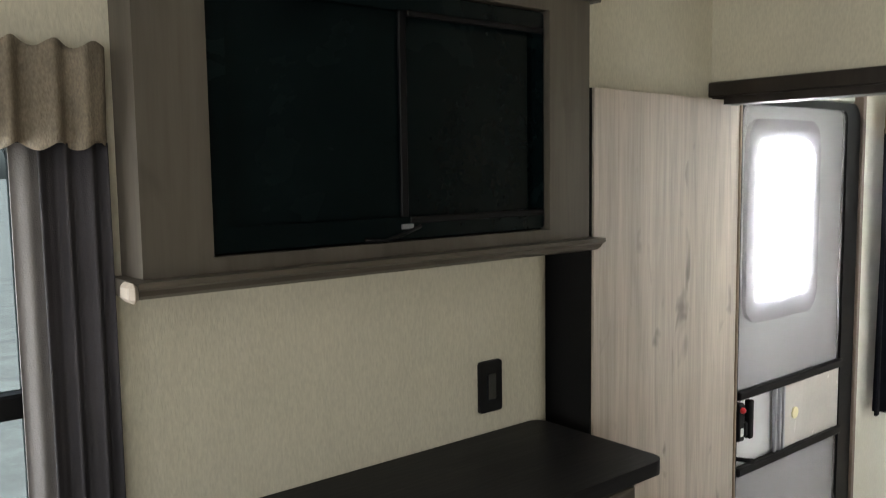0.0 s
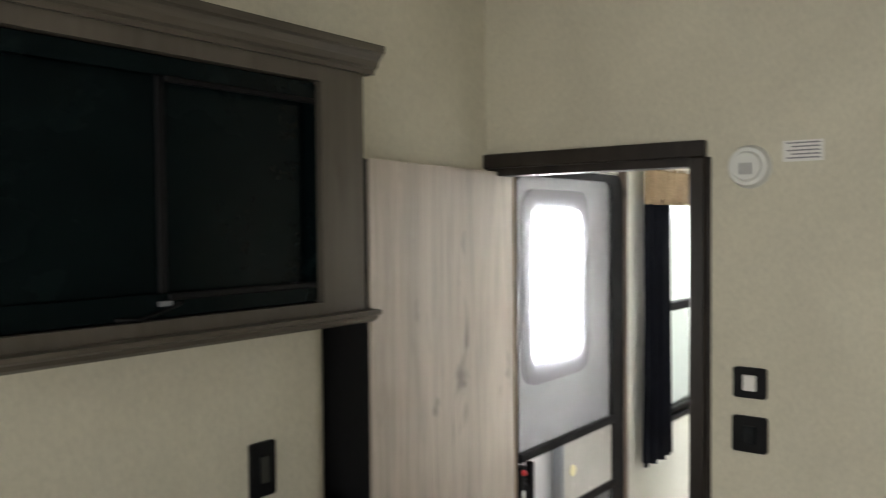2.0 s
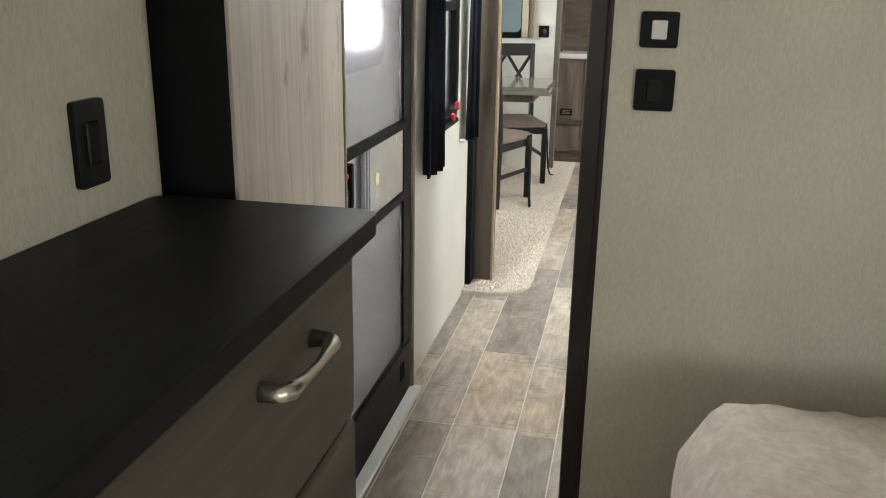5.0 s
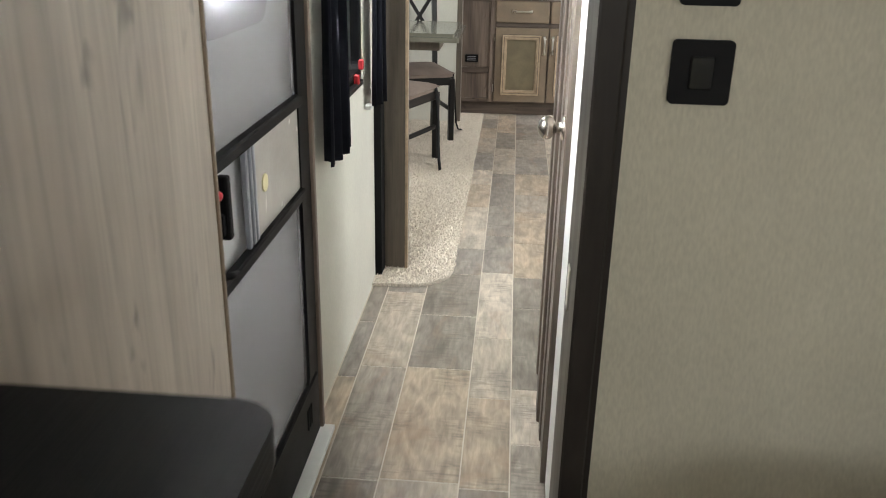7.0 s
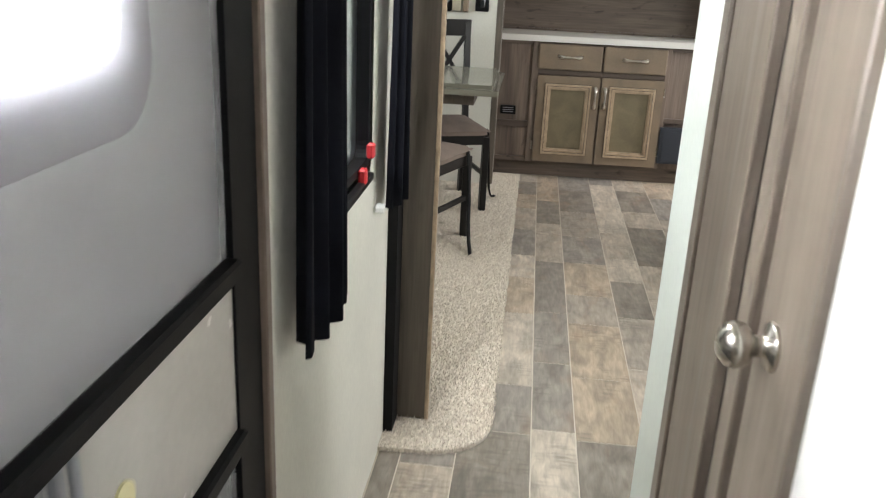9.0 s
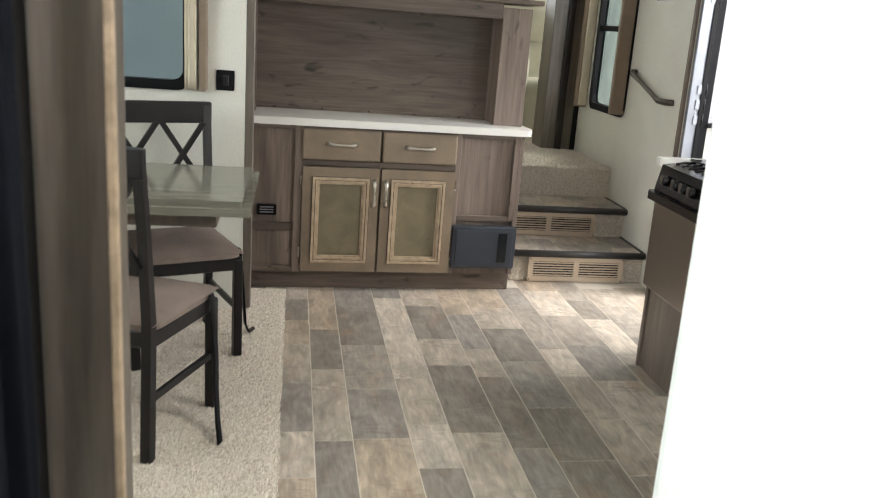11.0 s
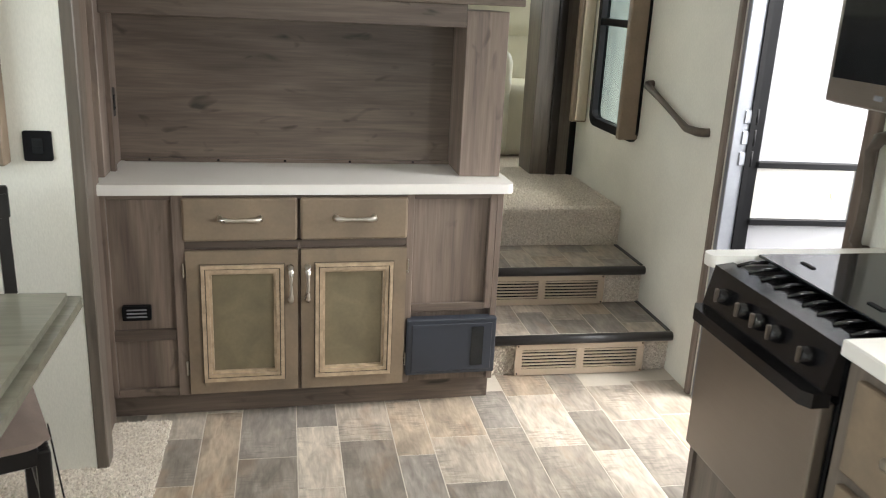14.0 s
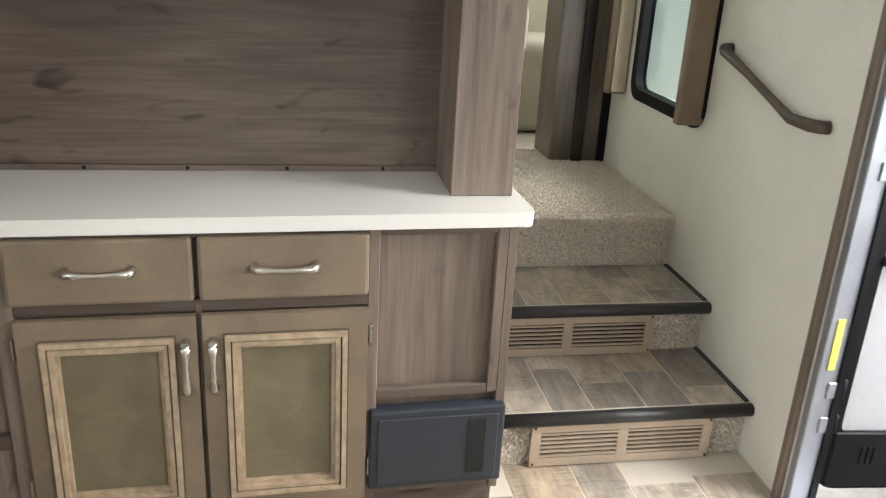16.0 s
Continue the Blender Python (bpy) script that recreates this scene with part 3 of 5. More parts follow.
# ---- windows ----
def window_unit(name, m, w, h, mull, label, r=0.05, pane=None, opening=0.0):
    """Black-framed trailer window; local x along the width, z up, room side towards -y."""
    d = thing(name, label, "window", "", m)
    d["kind"] = "structure"
    part("window_frame", ring(bmesh.new(), rounded(-0.025, w + 0.025, -0.025, h + 0.025, r), rounded(0.018, w - 0.018, 0.018, h - 0.018, r * 0.7), "y", -0.018, 0.03), BLACK, d, "black window frame")
    if mull:
        part("mullion", B(0.015, w - 0.015, -0.012, 0.025, mull - 0.018, mull + 0.018, bevel=0.004), BLACK, d, "black mullion")
        part("pane", B(0.015, w - 0.015, 0.012, 0.016, mull + 0.018, h - 0.015), pane or PANE, d, "upper glass pane").visible_shadow = False
        part("pane", B(0.015, w - 0.015, 0.012, 0.016, 0.015, mull - 0.018), pane or PANE, d, "lower glass pane").visible_shadow = False
    else:
        part("pane", B(0.015, w - 0.015, 0.012, 0.016, 0.015, h - 0.015), pane or PANE, d, "glass pane").visible_shadow = False
    return d


OBSCURE = glass("obscured_glass", 0.3, (0.86, 0.94, 0.93))
RAINED = glass("rain_patterned_glass", 0.25, (0.52, 0.62, 0.63))
for _pane in (OBSCURE, RAINED):
    _on, _ol = _pane.node_tree.nodes, _pane.node_tree.links
    _cell, _cb = _on.new("ShaderNodeTexNoise"), _on.new("ShaderNodeBump")
    _cell.inputs["Scale"].default_value, _cell.inputs["Detail"].default_value = 140.0, 3.0
    _cb.inputs["Strength"].default_value, _cb.inputs["Distance"].default_value = 0.9, 0.004
    _ol.new(_on.new("ShaderNodeTexCoord").outputs["Object"], _cell.inputs["Vector"])
    _ol.new(_cell.outputs["Fac"], _cb.inputs["Height"])
    _ol.new(_cb.outputs[0], _on["Principled BSDF"].inputs["Normal"])
window_unit("window_bedroom", pose(0.05, 1.50, 1.02), 0.85, 0.70, 0.3, "black-framed bedroom window behind the curtain")
hw = window_unit("window_hall", pose(3.88, 1.548, 0.88), 0.45, 0.92, 0.44, "black-framed hall window with pale obscured glass", pane=OBSCURE)
for x, z in ((4.285, 0.90), (4.20, 0.862)):
    part("window_latch", B(x - 3.88, x - 3.88 + 0.022, -0.036, -0.018, z - 0.88, z - 0.88 + 0.034, bevel=0.004), RED, hw, "red escape latch")
part("latch_bar", B(0.05, 0.42, -0.034, -0.014, -0.03, -0.012, bevel=0.003), BLACK, hw, "black latch bar")
window_unit("window_dinette_end", pose(7.505, 2.20, 1.05, 0, 0, -90), 0.54, 0.83, 0.41, "black-framed dinette window with rain-patterned glass", 0.07, RAINED)
window_unit("window_steps", pose(9.30, -0.862, 0.93, 0, 0, 180), 0.60, 1.02, 0.52, "tall black-framed window above the steps", 0.07)
window_unit("window_upper_end", pose(12.20, 0.35, 1.40, 0, 0, -90), 1.30, 0.65, 0, "black-framed window of the upper room", 0.08)
# this side window is unseen, added round the upper fill lamp
window_unit("window_upper_side", pose(11.6, -1.62, 1.30, 0, 0, 180), 1.4, 0.80, 0.3, "wide unseen window added for the upper room's fill light", 0.08)
# back window is added, never in view, to house the dinette fill lamp
window_unit("window_dinette", pose(5.2, 2.36, 1.05), 1.8, 0.90, 0.4, "wide dinette window, unseen, added for fill light", 0.08)

# ---- bedroom ----
tv = thing("tv_cabinet", "taupe wood television surround with crown moulding hung on the wall", "tv cabinet")
SX0, SX1, SZ0, SZ1 = 1.125, 1.845, 1.520, 1.955
part("face_frame", ring(bmesh.new(), [(1.965, 2.01), (1.018, 2.01), (1.018, 1.495), (1.965, 1.495)], [(SX1, SZ1), (SX0, SZ1), (SX0, SZ0), (SX1, SZ0)], "y", 1.385, 1.41), TVWOOD, tv)
for x0, x1, z0 in ((1.019, 1.035, 1.495), (1.92, 1.943, 1.495), (1.035, 1.92, 1.99)):
    part("side_board", B(x0, x1, 1.411, 1.479, z0, 2.009), TVWOOD, tv)
crown = [(1.479, 1.985), (1.376, 1.985), (1.374, 1.994), (1.366, 1.998), (1.362, 2.010), (1.352, 2.022), (1.345, 2.026), (1.343, 2.040), (1.479, 2.040)]
part("crown_moulding", prism(bmesh.new(), crown, "x", 0.965, 1.99), TVTRIM, tv)
sill = [(1.479, 1.470), (1.376, 1.470), (1.366, 1.476), (1.360, 1.484), (1.352, 1.488), (1.352, 1.496), (1.384, 1.4965), (1.479, 1.4945)]
part("bottom_moulding", prism(bmesh.new(), sill, "x", 1.0, 1.98), TVTRIM, tv)
part("end_cap", B(0.988, 1.001, 1.352, 1.40, 1.468, 1.496, bevel=0.006), PANEL, tv, "chipped white moulding end")
part("niche_back", B(1.03, 1.92, 1.466, 1.477, 1.50, 1.99), BLACK, tv)
telly = thing("television", "black flat television with a folding seam set in the surround", "television")
part("screen", B(SX0 + 0.03, SX1 - 0.03, 1.418, 1.445, SZ0 + 0.035, SZ1 - 0.03), SCREEN, telly)
bm = ring(bmesh.new(), rounded(SX0 + 0.004, SX1 - 0.004, SZ0 + 0.004, SZ1 - 0.004, 0.006), rounded(SX0 + 0.035, SX1 - 0.008, SZ0 + 0.042, SZ1 - 0.035, 0.004), "y", 1.398, 1.44)
part("bezel", bm, SCREEN, telly, "glossy black bezel")
part("bezel_bar", B(1.50, SX1 - 0.006, 1.394, 1.402, SZ0 + 0.03, SZ0 + 0.042, bevel=0.002), BLACK, telly)
part("bezel_bar", B(1.50, SX1 - 0.006, 1.394, 1.402, SZ1 - 0.045, SZ1 - 0.034, bevel=0.002), BLACK, telly)
part("bezel_bar", B(1.492, 1.508, 1.410, 1.418, SZ0 + 0.03, SZ1 - 0.03, bevel=0.002), BLACK, telly)
part("badge", B(1.478, 1.503, 1.391, 1.395, SZ0 + 0.022, SZ0 + 0.030), ALU, telly, "small silver badge")
part("cable", tube(bmesh.new(), [(1.40, 1.393, 1.527), (1.44, 1.391, 1.523), (1.48, 1.391, 1.533), (1.52, 1.392, 1.545)], 0.0035), BLACK, telly, "", True)


def plate(name, m, w, h, label, category, inner=None, hole=True):
    """A wall plate; local x along the wall, z up, room side towards -y."""
    d = thing(name, label, category, "", m)
    part("plate", prism(bmesh.new(), rounded(-w / 2, w / 2, -h / 2, h / 2, 0.006, 3), "y", -0.008, 0.0), BLACK, d)
    if inner:
        part("insert", B(-w * 0.2, w * 0.2, -0.012, -0.007, -h * 0.26, h * 0.26, bevel=0.002), inner, d)
    return d


plate("outlet_plate", pose(1.760, 1.48, 1.193), 0.062, 0.108, "black outlet plate on the beige wall", "outlet", GLOSS)
plate("thermostat", pose(2.557, 0.775, 1.315, 0, 0, -90), 0.072, 0.068, "black thermostat with a pale display on the wall", "thermostat", PAPER)
plate("switch_plate", pose(2.557, 0.775, 1.20, 0, 0, -90), 0.076, 0.080, "black square switch plate on the wall", "switch", GLOSS)
plate("outlet_plate", pose(2.557, 0.182, 0.617, 0, 0, -90), 0.062, 0.095, "black outlet plate above the bed", "outlet", GLOSS)

sd = thing("smoke_detector", "round white smoke detector on the wall", "smoke detector")
for nm, r, d, x in (("body", 0.048, 0.022, 2.546), ("cap", 0.034, 0.012, 2.530)):
    bm = bmesh.new()
    bmesh.ops.create_cone(bm, cap_ends=True, segments=32, radius1=r, radius2=r * 0.86, depth=d, matrix=pose(x, 0.777, 1.793, 0, -90, 0))
    part(nm, bm, WHITE, sd)
for a in range(3):
    part("vent_slot", B(2.521, 2.525, 0.765 + 0.01 * a, 0.769 + 0.01 * a, 1.775, 1.80), GASKET, sd)
lab = thing("warning_label", "white paper warning label with printed lines on the wall", "label")
part("paper", B(2.5555, 2.557, 0.625, 0.708, 1.80, 1.845), PAPER, lab)
for k in range(5):
    part("printed_line", B(2.5548, 2.5558, 0.632, 0.70 - 0.01 * (k % 2), 1.806 + 0.008 * k, 1.809 + 0.008 * k), GASKET, lab)

# dresser
dr = thing("dresser", "dark dresser with charcoal wood-grain top and taupe drawers below the television", "dresser")
part("top", prism(bmesh.new(), rounded(0.25, 1.905, 1.140, 1.478, 0.03), "z", 1.066, 1.094), DARKTOP, dr, "charcoal wood-grain top with rounded corner")
part("body", B(0.28, 1.865, 1.185, 1.478, 0.0, 1.066), TVWOOD, dr)
for k in range(2):
    for j in range(4):
        x0, z0 = 0.36 + 0.765 * k, 0.10 + 0.24 * j
        df = part("drawer", B(x0, x0 + 0.715, 1.160, 1.186, z0, z0 + 0.23, bevel=0.006, seg=2), DRESS, dr)
        bar_handle(df, (x0 + 0.42, 1.160, z0 + 0.175), (x0 + 0.56, 1.160, z0 + 0.175), (0, -0.028, 0))

vb = thing("bedroom_valance", "gathered taupe linen valance over the bedroom window", "valance")
part("cloth", drape(bmesh.new(), -0.10, 1.0, 1.440, 1.685, 1.825, 0.012, 21, 3, rag=0.006, n=260), BEDVAL, vb, "", True)
cb = thing("bedroom_curtain", "dark purple-grey curtain beside the bedroom window", "curtain")
part("cloth", drape(bmesh.new(), 0.905, 1.0, 1.455, 0.75, 1.69, 0.010, 3, 5), BEDCUR, cb, "", True)
single("curtain_liner", drape(bmesh.new(), 0.872, 0.915, 1.462, 0.78, 1.69, 0.005, 1, 8), LINER, "grey curtain liner edge at the bedroom window", "curtain", "", True)

bed = thing("bed", "bed with an ivory quilted bedspread", "bed")
part("base", B(1.36, 2.24, -1.35, 0.60, 0.0, 0.36, bevel=0.01), TVWOOD, bed)
bm = bmesh.new()
NX, NY = 80, 90
gv = []
for i in range(NX + 1):
    row = []
    for j in range(NY + 1):
        u, v = i / NX, j / NY
        x, y = 1.34 + 1.0 * u, -1.37 + 2.05 * v
        edge = min(u, 1 - u, 1) * 0.94, min(v, 1 - v) * 2.0
        drop = sum(max(0, 0.09 - e) ** 2 * 14 for e in edge)
        q = 0.008 * abs(math.sin(30 * x + 6 * math.sin(9 * y))) * abs(math.sin(34 * y + 3 * math.sin(11 * x)))
        row.append(bm.verts.new((x, y, 0.692 + q - drop)))
    gv.append(row)
for i in range(NX):
    for j in range(NY):
        bm.faces.new((gv[i][j], gv[i + 1][j], gv[i + 1][j + 1], gv[i][j + 1]))
edge = [gv[i][0] for i in range(NX + 1)] + [gv[NX][j] for j in range(1, NY + 1)] + [gv[i][NY] for i in range(NX - 1, -1, -1)] + [gv[0][j] for j in range(NY - 1, 0, -1)]
low = [bm.verts.new((v.co.x, v.co.y, 0.16)) for v in edge]
for i in range(len(edge)):
    j = (i + 1) % len(edge)
    bm.faces.new((edge[i], edge[j], low[j], low[i]))
part("quilt", bm, QUILT, bed, "ivory quilted cover", True)

wr = thing("wardrobe", "dark brown wardrobe with metal knobs beside the bed", "wardrobe")
part("body", B(2.20, 2.555, -1.49, 0.050, 0.67, 2.35), TVWOOD, wr)
wdoor = part("door", B(2.30, 2.53, 0.050, 0.070, 0.70, 2.30, bevel=0.004), TVWOOD, wr)
for z in (1.12, 1.34):
    part("pull", tube(bmesh.new(), [(2.47, 0.072, z - 0.03), (2.47, 0.088, z - 0.025), (2.47, 0.092, z), (2.47, 0.088, z + 0.025), (2.47, 0.072, z + 0.03)], [0.006, 0.010, 0.012, 0.010, 0.006], 10), NICKEL, wdoor, "nickel pull", True)

# ---- hall ----
cv = thing("hall_valance", "gathered tan linen valance over the hall window", "valance")
part("cloth", drape(bmesh.new(), 3.60, 4.60, 1.475, 1.745, 1.875, 0.012, 19, 11, rag=0.007, n=260), VALANCE, cv, "", True)
cc = thing("hall_curtain", "long black curtain hanging beside the hall window", "curtain", "hall curtains")
part("cloth", drape(bmesh.new(), 3.60, 3.86, 1.482, 0.755, 1.76, 0.016, 4, 12, rag=0.002), CURTAIN, cc, "", True)
cc = thing("hall_curtain", "narrow black curtain between the window and the slide post", "curtain", "hall curtains")
part("cloth", drape(bmesh.new(), 4.40, 4.55, 1.482, 0.755, 1.76, 0.014, 3, 14, rag=0.002), CURTAIN, cc, "", True)
single("curtain_bracket", B(4.40, 4.435, 1.505, 1.531, 0.74, 0.757, bevel=0.004), WHITE, "small white curtain bracket on the wall", "bracket")

bd = thing("bathroom_door", "white bathroom door with brown wood stile and round knob", "door")
part("panel", B(2.752, 3.285, 0.862, 0.874, 0.02, 1.86), WHITE, bd, "white door panel")
part("stile", B(3.308, 3.465, 0.862, 0.882, 0.02, 1.88, bevel=0.003), BATHD, bd, "brown wood stile")
part("edge_strip", B(3.282, 3.309, 0.862, 0.888, 0.02, 1.88, bevel=0.003), BATHD, bd)
part("door_gap", B(3.465, 3.50, 0.862, 0.868, 0.02, 1.88), TRIM, bd)
kb = bmesh.new()
prof = ((0.0, 0.030), (0.007, 0.028), (0.009, 0.013), (0.024, 0.013), (0.027, 0.020), (0.034, 0.026), (0.044, 0.028), (0.054, 0.025), (0.062, 0.015), (0.065, 0.002))
tube(kb, [(3.40, 0.881 + a, 0.93) for a, r in prof], [r for a, r in prof], 20)
part("knob", kb, NICKEL, bd, "round brushed nickel knob", True)
bc = thing("bathroom_door_casing", "ribbed brown wood casing beside the bathroom door", "door casing")
bc["kind"] = "structure"
for x0, x1, y1, mt in ((3.50, 3.555, 0.884, BATHD), (3.555, 3.60, 0.874, TRIM), (3.60, 3.67, 0.890, BATHD), (3.67, 3.72, 0.882, POST), (3.72, 3.88, 0.878, BATHD), (3.88, 3.93, 0.884, BATHD)):
    part("casing_rib", B(x0, x1, 0.862, y1, 0.0, 1.93, bevel=0.004, seg=2), mt, bc)

# slide-out posts
p1 = thing("slide_post", "tall grey-brown wood post at the dinette slide", "post", "slide posts")
part("post", B(4.690, 4.80, 1.418, 1.505, 0.0, TOP, bevel=0.003), POST, p1)
part("bead", B(4.685, 4.700, 1.408, 1.420, 0.0, TOP, bevel=0.002), MOULD, p1, "pale edge bead")
# black strip stands in for the shaded gap between wall and post
part("seal", B(4.60, 4.688, 1.503, 1.532, 0.0, TOP), SEAL, p1, "black strip standing in for the dark gap beside the post")
p2 = thing("slide_post", "tall grey-brown wood post between dinette and cabinet", "post", "slide posts")
part("post", B(7.565, 7.62, 1.385, 1.455, 0.0, TOP, bevel=0.003), POST, p2)
part("outer_strip", B(7.495, 7.568, 1.375, 1.412, 0.0, TOP, bevel=0.003), POST, p2)
part("filler", B(7.615, 7.83, 1.412, 1.452, 0.0, TOP), HUTV, p2)

# carpet of the slide
bm = bmesh.new()
out = [(4.52, 1.53), (4.525, 1.40)] + [(4.70 - 0.175 * math.cos(a), 1.40 - 0.183 * math.sin(a)) for a in (0.3, 0.6, 0.9, 1.2, 1.5708)] + [(7.80, 1.217), (7.80, 1.45), (7.56, 1.45), (7.56, 2.36), (4.68, 2.36), (4.68, 1.53)]
prism(bm, out, "z", 0.0, 0.014)
structure("carpet", bm, CARPET, "beige cut-pile carpet of the dinette slide")

# ---- dinette ----
tb = thing("dining_table", "dark olive-grey wood dining table with a stepped edge", "table")
part("tabletop", prism(bmesh.new(), rounded(6.47, 7.13, 1.360, 2.33, 0.012, 3), "z", 0.742, 0.762), TABLE, tb)
part("under_top", prism(bmesh.new(), rounded(6.44, 7.16, 1.330, 2.33, 0.012, 3), "z", 0.715, 0.7415), TABLE, tb)
part("apron", B(6.53, 7.07, 1.45, 2.28, 0.655, 0.7148), POST, tb)
part("pedestal", B(6.70, 6.88, 1.90, 2.10, 0.05, 0.655, bevel=0.01), POST, tb)
part("foot", B(6.52, 7.06, 1.85, 2.15, 0.014, 0.05, bevel=0.01), POST, tb)


def dining_chair(m, label):
    """A cross-back chair; local seat front towards +x, backrest at -x, right side towards -y."""
    c = thing("dining_chair", label, "chair", "dining chairs", m)
    part("seat", prism(bmesh.new(), rounded(-0.20, 0.22, -0.215, 0.215, 0.06), "z", 0.422, 0.444), SEATM, c, "taupe suede seat", False)
    bm = bmesh.new()
    g = []
    for i in range(17):
        r = []
        for j in range(17):
            x, y = -0.205 + 0.43 * i / 16, -0.22 + 0.44 * j / 16
            e = max(abs(i - 8) / 8, abs(j - 8) / 8)
            r.append(bm.verts.new((x, y, 0.443 + 0.034 * (1 - e ** 4))))
        g.append(r)
    for i in range(16):
        for j in range(16):
            bm.faces.new((g[i][j], g[i + 1][j], g[i + 1][j + 1], g[i][j + 1]))
    part("cushion", bm, SEATM, c, "taupe suede cushion", True)
    for y0, y1 in ((-0.215, -0.19), (0.19, 0.215)):
        part("seat_rail", B(-0.19, 0.20, y0, y1, 0.37, 0.422, bevel=0.004), CHAIRM, c)
        part("stretcher", B(-0.18, 0.18, y0 + 0.004, y1 - 0.002, 0.19, 0.215, bevel=0.003), CHAIRM, c)
    part("seat_rail", B(0.19, 0.215, -0.19, 0.19, 0.37, 0.422, bevel=0.004), CHAIRM, c)
    part("seat_rail", B(-0.205, -0.18, -0.19, 0.19, 0.37, 0.422, bevel=0.004), CHAIRM, c)
    for y in (-0.20, 0.20):
        part("leg", B(0.182, 0.217, y - 0.0175, y + 0.0175, 0.0, 0.41, bevel=0.004), CHAIRM, c)
        part("leg", prism(bmesh.new(), [(-0.23, 0.0), (-0.195, 0.0), (-0.178, 0.45), (-0.20, 0.72), (-0.225, 0.965), (-0.25, 0.965), (-0.225, 0.72), (-0.21, 0.45)], "y", y - 0.016, y + 0.016), CHAIRM, c)
    br = part("backrest", B(-0.255, -0.228, -0.222, 0.222, 0.895, 0.985, bevel=0.006, seg=2), CHAIRM, c)
    part("lower_rail", B(-0.222, -0.198, -0.185, 0.185, 0.60, 0.635, bevel=0.004), CHAIRM, br)
    for a, b in ((-0.185, -0.01), (-0.01, -0.185), (0.01, 0.185), (0.185, 0.01)):
        part("cross_slat", prism(bmesh.new(), [(a - 0.013, 0.63), (a + 0.013, 0.63), (b + 0.013, 0.90), (b - 0.013, 0.90)], "x", -0.232 - 0.004 * (a > b), -0.216 - 0.004 * (a > b)), CHAIRM, br)
    for side in (1, -1):
        bm, pr = bmesh.new(), None
        for px, py, pz in ((0.15, 0.222, 0.44), (0.155, 0.232, 0.33), (0.145, 0.245, 0.20), (0.115, 0.262, 0.10), (0.05, 0.30, 0.035), (-0.05, 0.36, 0.008)):
            v = [bm.verts.new((px + dx, side * (py + dy), pz + dz)) for dx, dy, dz in ((-0.016, 0, 0), (0.016, 0, 0), (0.016, 0.003, 0.003), (-0.016, 0.003, 0.003))]
            if pr:
                for q in range(4):
                    bm.faces.new((pr[q], pr[(q + 1) % 4], v[(q + 1) % 4], v[q]))
            pr = v
        part("strap", bm, SEAL, c, "hanging black tie strap", True)
    return c


chA = dining_chair(pose(7.035, 1.660, 0.014, 0, 0, 202), "espresso cross-back dining chair with taupe suede seat")
copy_thing(chA, pose(6.345, 1.718, 0.014, 0, 0, -22))

lam = thing("window_lambrequin", "tan padded lambrequin with pleated ivory lining beside the dinette window", "window trim")
part("board", B(7.44, 7.50, 1.575, 1.605, 1.03, 1.98, bevel=0.004), TANTRIM, lam)
part("pleated_lining", drape(bmesh.new(), 0.0, 0.055, 0.0, 1.035, 1.97, 0.004, 2, 4, n=20, rows=14), IVORY, lam, "pleated ivory lining", True).matrix_basis = pose(7.45, 1.615, 0, 0, 0, 70)
part("header", B(7.44, 7.50, 1.605, 2.30, 1.90, 1.98, bevel=0.004), TANTRIM, lam)
plate("outlet_plate", pose(7.50, 1.499, 1.08, 0, 0, -90), 0.078, 0.088, "black outlet plate beside the dinette window", "outlet", GLOSS)

# ---- hutch and base cabinet ----
CX = 7.82
hc = thing("base_cabinet", "brown wood base cabinet with two drawers and two doors", "cabinet")
part("carcass", B(CX + 0.022, 8.32, 0.025, 1.41, 0.10, 0.86), HUTV, hc)
part("toe_board", B(CX + 0.05, 8.32, 0.0, 1.445, 0.0, 0.098, bevel=0.003), HUTH, hc)
part("end_panel", B(CX + 0.0, 8.32, 0.0, 0.024, 0.102, 0.858, bevel=0.002), HUTV, hc)
for y0, y1, z0, z1 in ((0.024, 0.05, 0.40, 0.86), (0.335, 0.362, 0.10, 0.86), (0.745, 0.757, 0.12, 0.68), (1.145, 1.185, 0.10, 0.86), (1.395, 1.445, 0.10, 0.86)):
    part("stile", B(CX, CX + 0.021, y0, y1, z0, z1, bevel=0.002), HUTV, hc)
for y0, y1, z0, z1 in ((0.05, 0.335, 0.835, 0.86), (0.05, 0.335, 0.395, 0.425), (0.362, 1.145, 0.838, 0.86), (0.362, 1.145, 0.66, 0.69), (0.362, 1.145, 0.10, 0.125), (1.185, 1.395, 0.838, 0.86), (1.185, 1.395, 0.32, 0.36), (1.185, 1.395, 0.10, 0.13)):
    part("rail", B(CX + 0.001, CX + 0.020, y0, y1, z0, z1, bevel=0.002), HUTH, hc)


